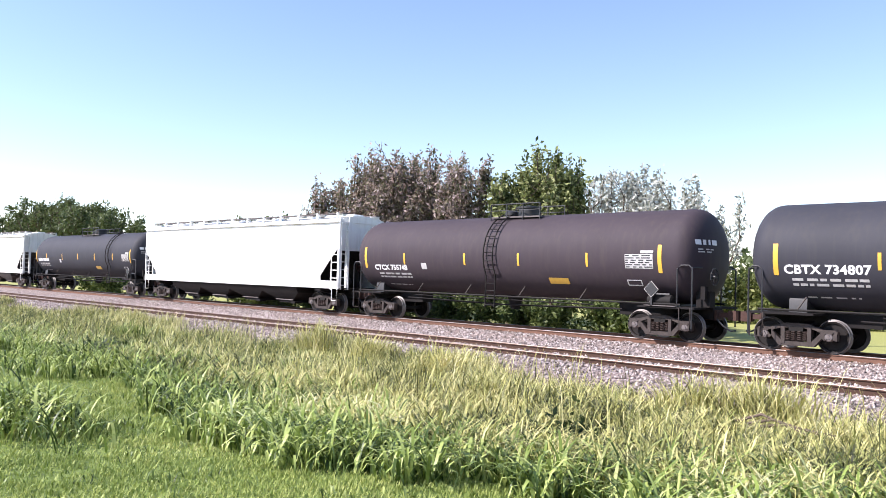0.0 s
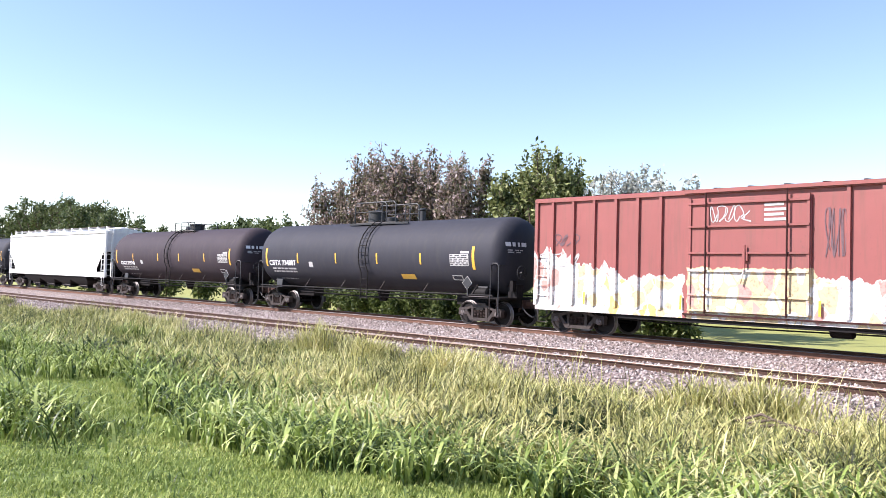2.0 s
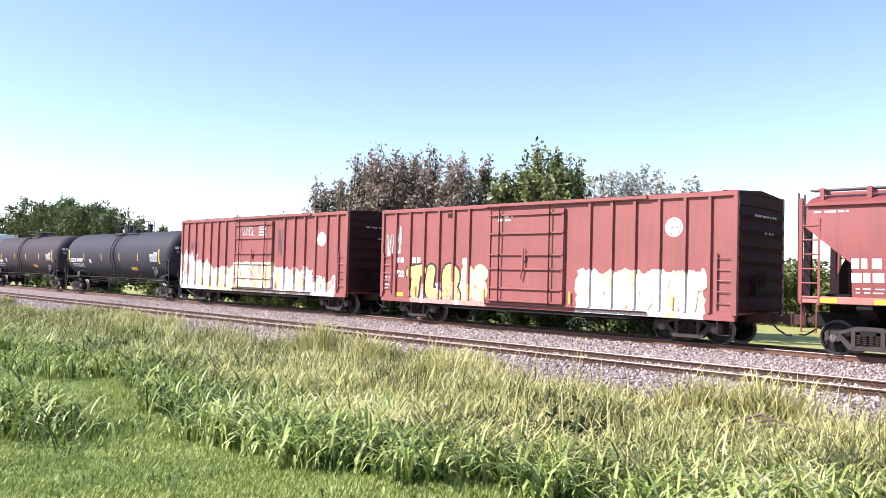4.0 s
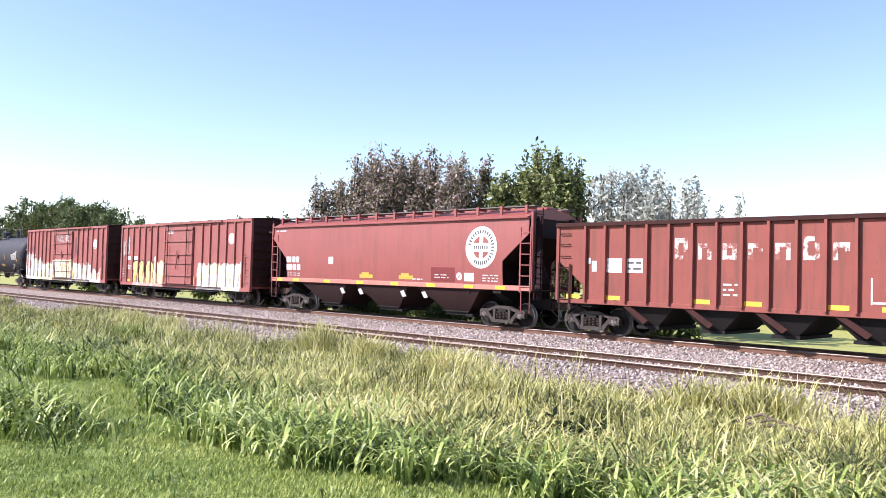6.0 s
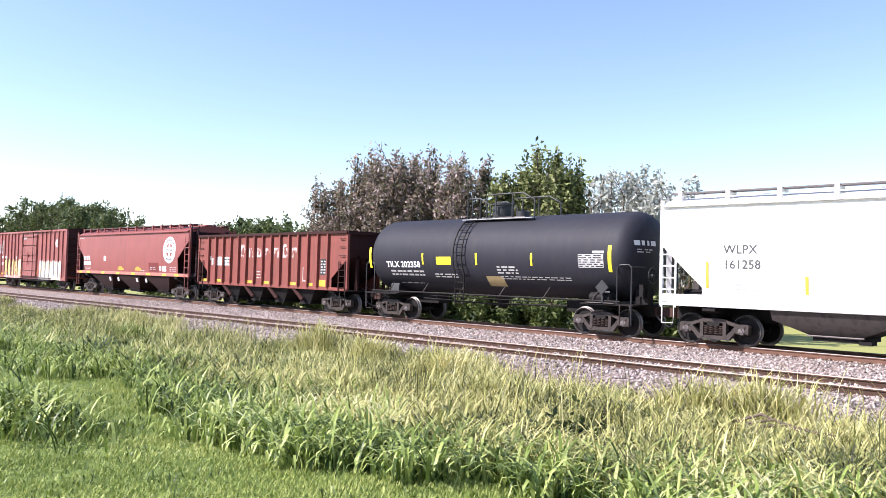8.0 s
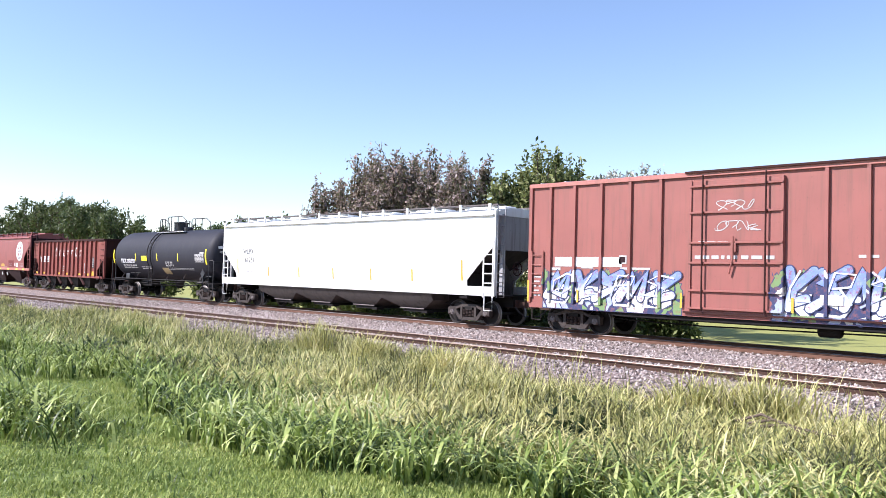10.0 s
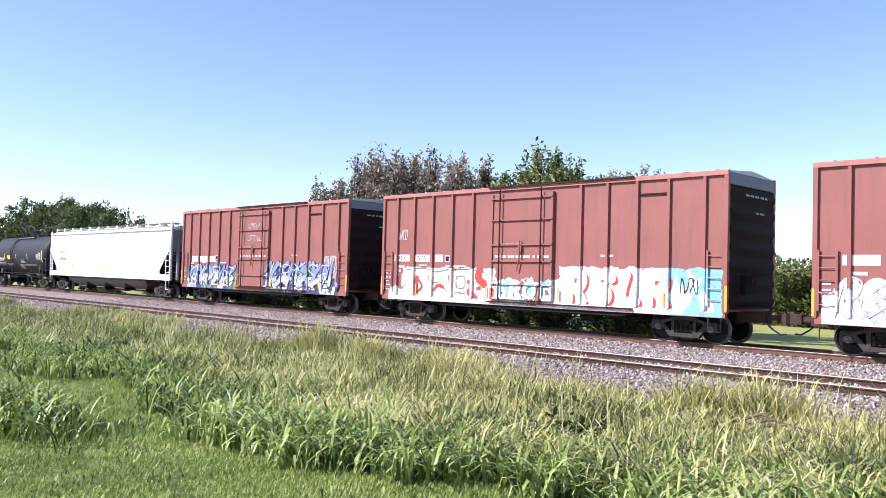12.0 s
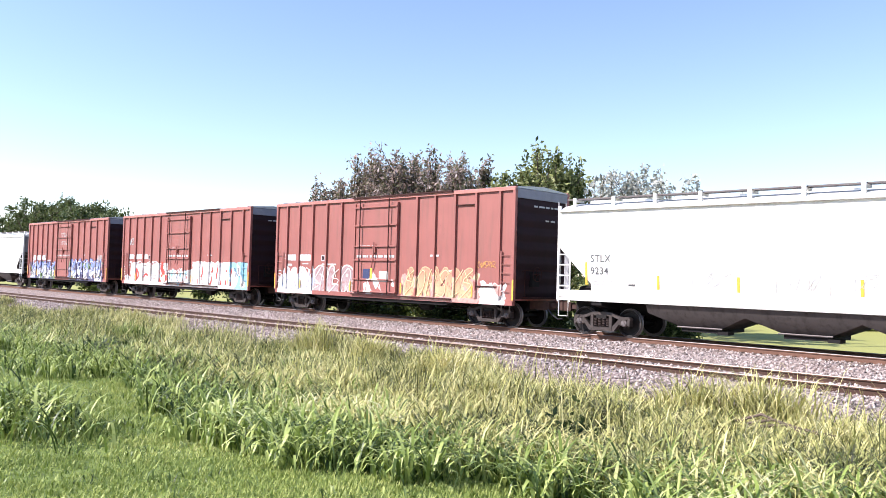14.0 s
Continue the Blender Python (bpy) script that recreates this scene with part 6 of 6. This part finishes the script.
    # broad dark weed plants
    dark = islands("broad_weed_leaf", [(0.0, (0.012, 0.022, 0.008)), (0.6, (0.04, 0.065, 0.02)), (1.0, (0.12, 0.15, 0.05))], 0.6, 0.3)
    for i, (bx, by, r) in enumerate([(-15.9, 6.6, 0.5), (-5.7, 7.8, 0.30)]):
        leaf_cloud("weed_plant", np.stack([rng.normal(bx, r * 0.8, 650), rng.normal(by, r * 0.55, 650), ground_height(bx, by) + 0.05 + np.abs(rng.normal(0, 0.17, 650))], -1), 0.055, dark, 60 + i, None, "dark broad-leaved weed plant in the ditch", "weed")["kind"] = "stuff"
    # dead branches lying in the weeds
    b = Bag()
    for i in range(3):
        a = -4.55 - i * 0.15
        b.tube([(a - 0.5, 10.9 + 0.1 * i, -0.12), (a, 11.0, -0.02 + 0.05 * i), (a + 0.6, 11.2 - 0.1 * i, -0.1)], 0.03, 6, 0.012)
    tagged(new("dead_branch", b.mesh("dead_branch", M["bark"])), "dark dead branch lying in the weeds", "branch")


def leaf_cloud(name, pts, size, mat, seed, parent=None, label="", category="", up=0.35):
    """Single leaves, each a folded diamond, at the points given."""
    rng = np.random.default_rng(seed)
    n = len(pts)
    a = rng.normal(0, 1, (n, 3))
    a[:, 2] += up
    a /= np.linalg.norm(a, axis=1)[:, None]
    b = np.cross(a, rng.normal(0, 1, (n, 3)))
    b /= np.linalg.norm(b, axis=1)[:, None]
    c = np.cross(a, b)
    s = size * rng.uniform(0.6, 1.35, n)[:, None]
    verts = np.stack([pts - a * s, pts + b * s * 0.45 + c * s * 0.15, pts + a * s, pts - b * s * 0.45 + c * s * 0.15], 1).reshape(-1, 3)
    loops = (np.array([0, 1, 2, 0, 2, 3])[None] + 4 * np.arange(n)[:, None]).ravel()
    ob = big_mesh(name, verts, loops, np.full(2 * n, 3), mat, parent)
    if label:
        tagged(ob, label, category)
    return ob


def grow(rnd, h, spread, limbs, droop=0.0, fork=(5, 5), low=0.12, shoots=0):
    """Limbs and twigs of a tree in its own space; returns the wood and the twigs' points."""
    wood = Bag()
    tips = []
    top = Vector((rnd.uniform(-0.3, 0.3), rnd.uniform(-0.3, 0.3), h * 0.55))
    trunk = [Vector((0, 0, -0.3)), Vector((0.05, 0.02, h * 0.15)), Vector((-0.05, 0.05, h * 0.33)), top]
    wood.tube(trunk, 0.028 * h, 8, 0.010 * h)
    for i in range(limbs):
        f = low + (0.9 - low) * (i / limbs) ** 0.9
        p = trunk[0].lerp(top, f)
        az = i * 2.4 + rnd.uniform(-0.4, 0.4)
        out = spread * (0.55 + 0.6 * rnd.random()) * (1.1 - 0.55 * f)
        rise = h * (0.62 - 0.28 * f) * rnd.uniform(0.75, 1.25)
        q = p + Vector((math.cos(az) * out, math.sin(az) * out, min(rise, h * rnd.uniform(0.74, 0.88) - p.z)))
        mid = p.lerp(q, 0.5) + Vector((math.cos(az) * out * 0.12, math.sin(az) * out * 0.12, -0.06 * h))
        wood.tube([p, mid, q], 0.011 * h, 5, 0.003 * h)
        for j in range(shoots):
            a = mid.lerp(q, rnd.uniform(0.2, 1.0))
            e = a + Vector((rnd.gauss(0, 0.03), rnd.gauss(0, 0.03), 1.0)) * min(h * rnd.uniform(0.12, 0.30), h * rnd.uniform(0.90, 1.04) - a.z)
            wood.tube([a, e], 0.0035 * h, 4, 0.001 * h)
            for l in range(9):
                u = a.lerp(e, l / 9)
                tips.append((u, u + (e - a) / 8 + Vector((rnd.gauss(0, 0.12), rnd.gauss(0, 0.12), 0)) * (1 - l / 10)))
        for j in range(fork[0]):
            t = 0.25 + 0.75 * (j + rnd.random()) / fork[0]
            a = (p.lerp(mid, t * 2) if t < 0.5 else mid.lerp(q, t * 2 - 1))
            d = Vector((rnd.gauss(0, 1), rnd.gauss(0, 1), rnd.uniform(0.2, 1.5) - droop)).normalized() * h * rnd.uniform(0.08, 0.17)
            e = a + d
            wood.tube([a, e], 0.0035 * h, 4, 0.0015 * h)
            for l in range(fork[1]):
                u = a.lerp(e, rnd.uniform(0.3, 1.0))
                g = Vector((rnd.gauss(0, 0.8), rnd.gauss(0, 0.8), rnd.uniform(0.2, 1.6) - droop)).normalized() * h * rnd.uniform(0.04, 0.10)
                wood.tube([u, u + g], 0.0016 * h, 3, 0.0008 * h)
                tips.append((u, u + g))
    return wood, tips


def tree(label, x, y, h, spread, mat, leaves, leaf, seed, limbs=16, blur=0.22, fork=(5, 5), low=0.12, name="tree", shoots=0, skirt=0):
    rnd = random.Random(seed)
    rng = np.random.default_rng(seed)
    t = tagged(new(name), label, name, "trees behind the railway")
    t.location = (x, y, ground_height(x, y))
    wood, tips = grow(rnd, h, spread, limbs, fork=fork, low=low, shoots=shoots)
    part("trunk", wood, M["bark"], t)
    idx = rng.integers(0, len(tips), leaves)
    a = np.array([tuple(p) for p, q in tips])[idx]
    b = np.array([tuple(q) for p, q in tips])[idx]
    pts = a + (b - a) * rng.random((leaves, 1)) * 1.1 + rng.normal(0, blur, (leaves, 3))
    if skirt:
        a, r = rng.uniform(0, 6.28, skirt), spread * np.sqrt(rng.random(skirt)) * 1.05
        pts = np.concatenate([pts, np.stack([r * np.cos(a), r * np.sin(a), h * 0.42 * rng.random(skirt) ** 1.1], -1)])
    leaf_cloud("crown", pts, leaf, mat, seed + 1, t)
    return t


def build_trees():
    bronze = islands("bronze_leaf", [(0.0, (0.05, 0.045, 0.04)), (0.25, (0.15, 0.15, 0.075)), (0.5, (0.28, 0.23, 0.17)), (0.75, (0.38, 0.28, 0.26)), (1.0, (0.64, 0.57, 0.52))], 0.6, 0.35, 0.25)
    green = islands("green_leaf", [(0.0, (0.035, 0.05, 0.018)), (0.4, (0.12, 0.145, 0.05)), (0.75, (0.28, 0.31, 0.11)), (1.0, (0.54, 0.54, 0.28))], 0.55, 0.3, 0.2)
    pale = islands("pale_leaf", [(0.0, (0.20, 0.21, 0.16)), (0.5, (0.45, 0.46, 0.40)), (1.0, (0.70, 0.70, 0.66))], 0.55, 0.3, 0.2)
    bush = islands("bush_leaf", [(0.0, (0.035, 0.055, 0.016)), (0.5, (0.085, 0.12, 0.033)), (0.85, (0.18, 0.22, 0.07)), (1.0, (0.34, 0.37, 0.16))], 0.5, 0.3, 0.2)
    hedge = islands("hedge_leaf", [(0.0, (0.05, 0.075, 0.02)), (0.5, (0.115, 0.14, 0.035)), (1.0, (0.24, 0.25, 0.085))], 0.6, 0.3, 0.3)
    wood = islands("woodland_leaf", [(0.0, (0.035, 0.05, 0.02)), (0.5, (0.085, 0.115, 0.04)), (1.0, (0.19, 0.22, 0.09))], 0.6, 0.25, 0.4)
    # bronze-leaved group
    for i, (tx, ty, h, s) in enumerate([(-45.9, 35.5, 9.6, 2.7), (-42.8, 36.0, 11.0, 3.0), (-39.8, 35.0, 10.9, 3.0), (-36.6, 36.0, 10.4, 2.9), (-33.7, 35.2, 9.8, 2.2), (-48.6, 36.5, 7.2, 2.4)]):
        tree("bushy tree with bronze and dull green autumn leaves", tx, ty, h, s, bronze, 6600, 0.14, 500 + i, 19, 0.14, shoots=4)
    # green group
    for i, (tx, ty, h, s) in enumerate([(-28.0, 36.2, 10.0, 2.1), (-26.6, 35.2, 8.6, 1.5), (-30.4, 35.6, 8.6, 1.7)]):
        tree("leafy green tree with upright shoots", tx, ty, h, s, green, 7000, 0.155, 130 + i, 16, 0.15, shoots=4)
    # thin pale group
    for i, (tx, ty, h, s, n) in enumerate([(-23.2, 35.4, 8.7, 2.1, 4400), (-20.9, 35.6, 8.2, 2.2, 4200), (-19.3, 34.8, 6.8, 3.0, 4200)]):
        tree("thin pale tree with sparse small leaves", tx, ty, h, s, pale, n, 0.13, 150 + i, 13, 0.13, (4, 4), shoots=2)
    # undergrowth behind the track
    rnd = random.Random(9)
    for i in range(21):
        bx = -50 + i * 1.58 + rnd.uniform(-0.4, 0.4)
        tree("low leafy green bush beside the track", bx, 30.9 + rnd.uniform(-0.6, 1.2), rnd.uniform(1.8, 2.7), 1.25, bush, 2300, 0.12, 170 + i, 9, 0.2, (4, 3), 0.05, "bush")
    tree("low leafy green bush beside the track", -17.5, 31.3, 1.75, 0.8, bush, 1500, 0.11, 199, 8, 0.16, (4, 3), 0.05, "bush", skirt=400)
    for i in range(9):
        tree("low leafy green bush beside the track", -96 + i * 5.2 + rnd.uniform(-1, 1), 32.5 + rnd.uniform(-1, 1), rnd.uniform(2.0, 3.2), 1.7, bush, 1700, 0.17, 210 + i, 9, 0.25, (4, 3), 0.05, "bush")
    # hedge across the field
    for i in range(17):
        tree("yellow green hedge shrub at the field's edge", -28.5 + i * 2.1 + rnd.uniform(-0.5, 0.5), 54.0 + rnd.uniform(-1, 1.2), rnd.uniform(3.4, 4.6), 2.0, hedge, 2600, 0.18, 240 + i, 10, 0.28, (4, 3), 0.04, "hedge_shrub", skirt=1100)
    # trees far along the line
    spots = [(-196, 60, 15.0), (-186, 61, 17.2), (-176, 60, 17.4), (-168, 62, 16.6), (-159, 61, 16.6), (-150, 60, 15.4), (-143, 60, 13.0), (-212, 62, 12.0), (-132, 64, 10.2), (-107, 63, 10.8), (-101, 62, 10.2), (-95, 61, 10.0), (-90, 60, 9.0), (-120, 66, 9.6)]
    for i, (tx, ty, h) in enumerate(spots):
        tree("round-topped dark green tree far along the line", tx, ty, h, h * 0.42, wood, 6000, 0.34, 300 + i, 16, 0.38, (5, 4), 0.06)
    # far woods that close the horizon
    rng = np.random.default_rng(77)
    n = 42000
    tx = rng.uniform(-700, 300, n)
    ty = 190 + rng.uniform(0, 30, n)
    hh = 6.5 + 3.0 * np.sin(tx * 0.045) + 2.0 * np.sin(tx * 0.13 + 1) + 1.5 * np.sin(tx * 0.37)
    pts = np.stack([tx, ty, -0.75 + np.clip(hh, 3, 20) * rng.random(n) ** 0.7], -1)
    ob = leaf_cloud("far_woods", pts, 0.9, wood, 78, None, "dark green woods along the far edge of the fields", "woods")
    tagged(ob, kind="stuff")


# ---- build ----
build_ground()
build_train()
build_trees()
build_grass()
build_stones()
build_track(SIDING, "track_siding", "empty siding track with rusty rails on ballast", M["rail_head_dull"])
build_track(TRACK, "track_main", "main track with polished rail heads on ballast", M["rail_head"])


# ---- what moves ----
RUN = [(0, 0.16), (0.5, 6.3), (1, 13.03), (1.5, 19.9), (2, 26.09), (2.5, 32.89), (3, 39.06), (3.5, 45.8), (4, 52.35), (4.5, 58.88), (5, 65.4),
       (5.5, 71.69), (6, 78.53), (6.5, 85.25), (7, 91.4), (7.5, 98.14), (8, 103.85), (8.5, 111.0), (9, 117.5), (9.5, 124.0), (10, 130.5),
       (10.5, 137.2), (11, 143.47), (11.5, 149.6), (12, 156.37), (12.5, 163.17), (13, 169.4), (13.5, 176.18), (14, 182.4)]


def motions():
    for car, x in CARS:
        walk(car, [(t, pose(x - s, TRACK, 0)) for t, s in RUN])
    turn = math.degrees(13.03 / WHEEL_R)
    for w, x in WHEELSETS:
        walk(w, [(i / 30, pose(x, 0, WHEEL_R, 0, -(turn * i / 30) % 360, 0)) for i in range(0, 421)])


motions()
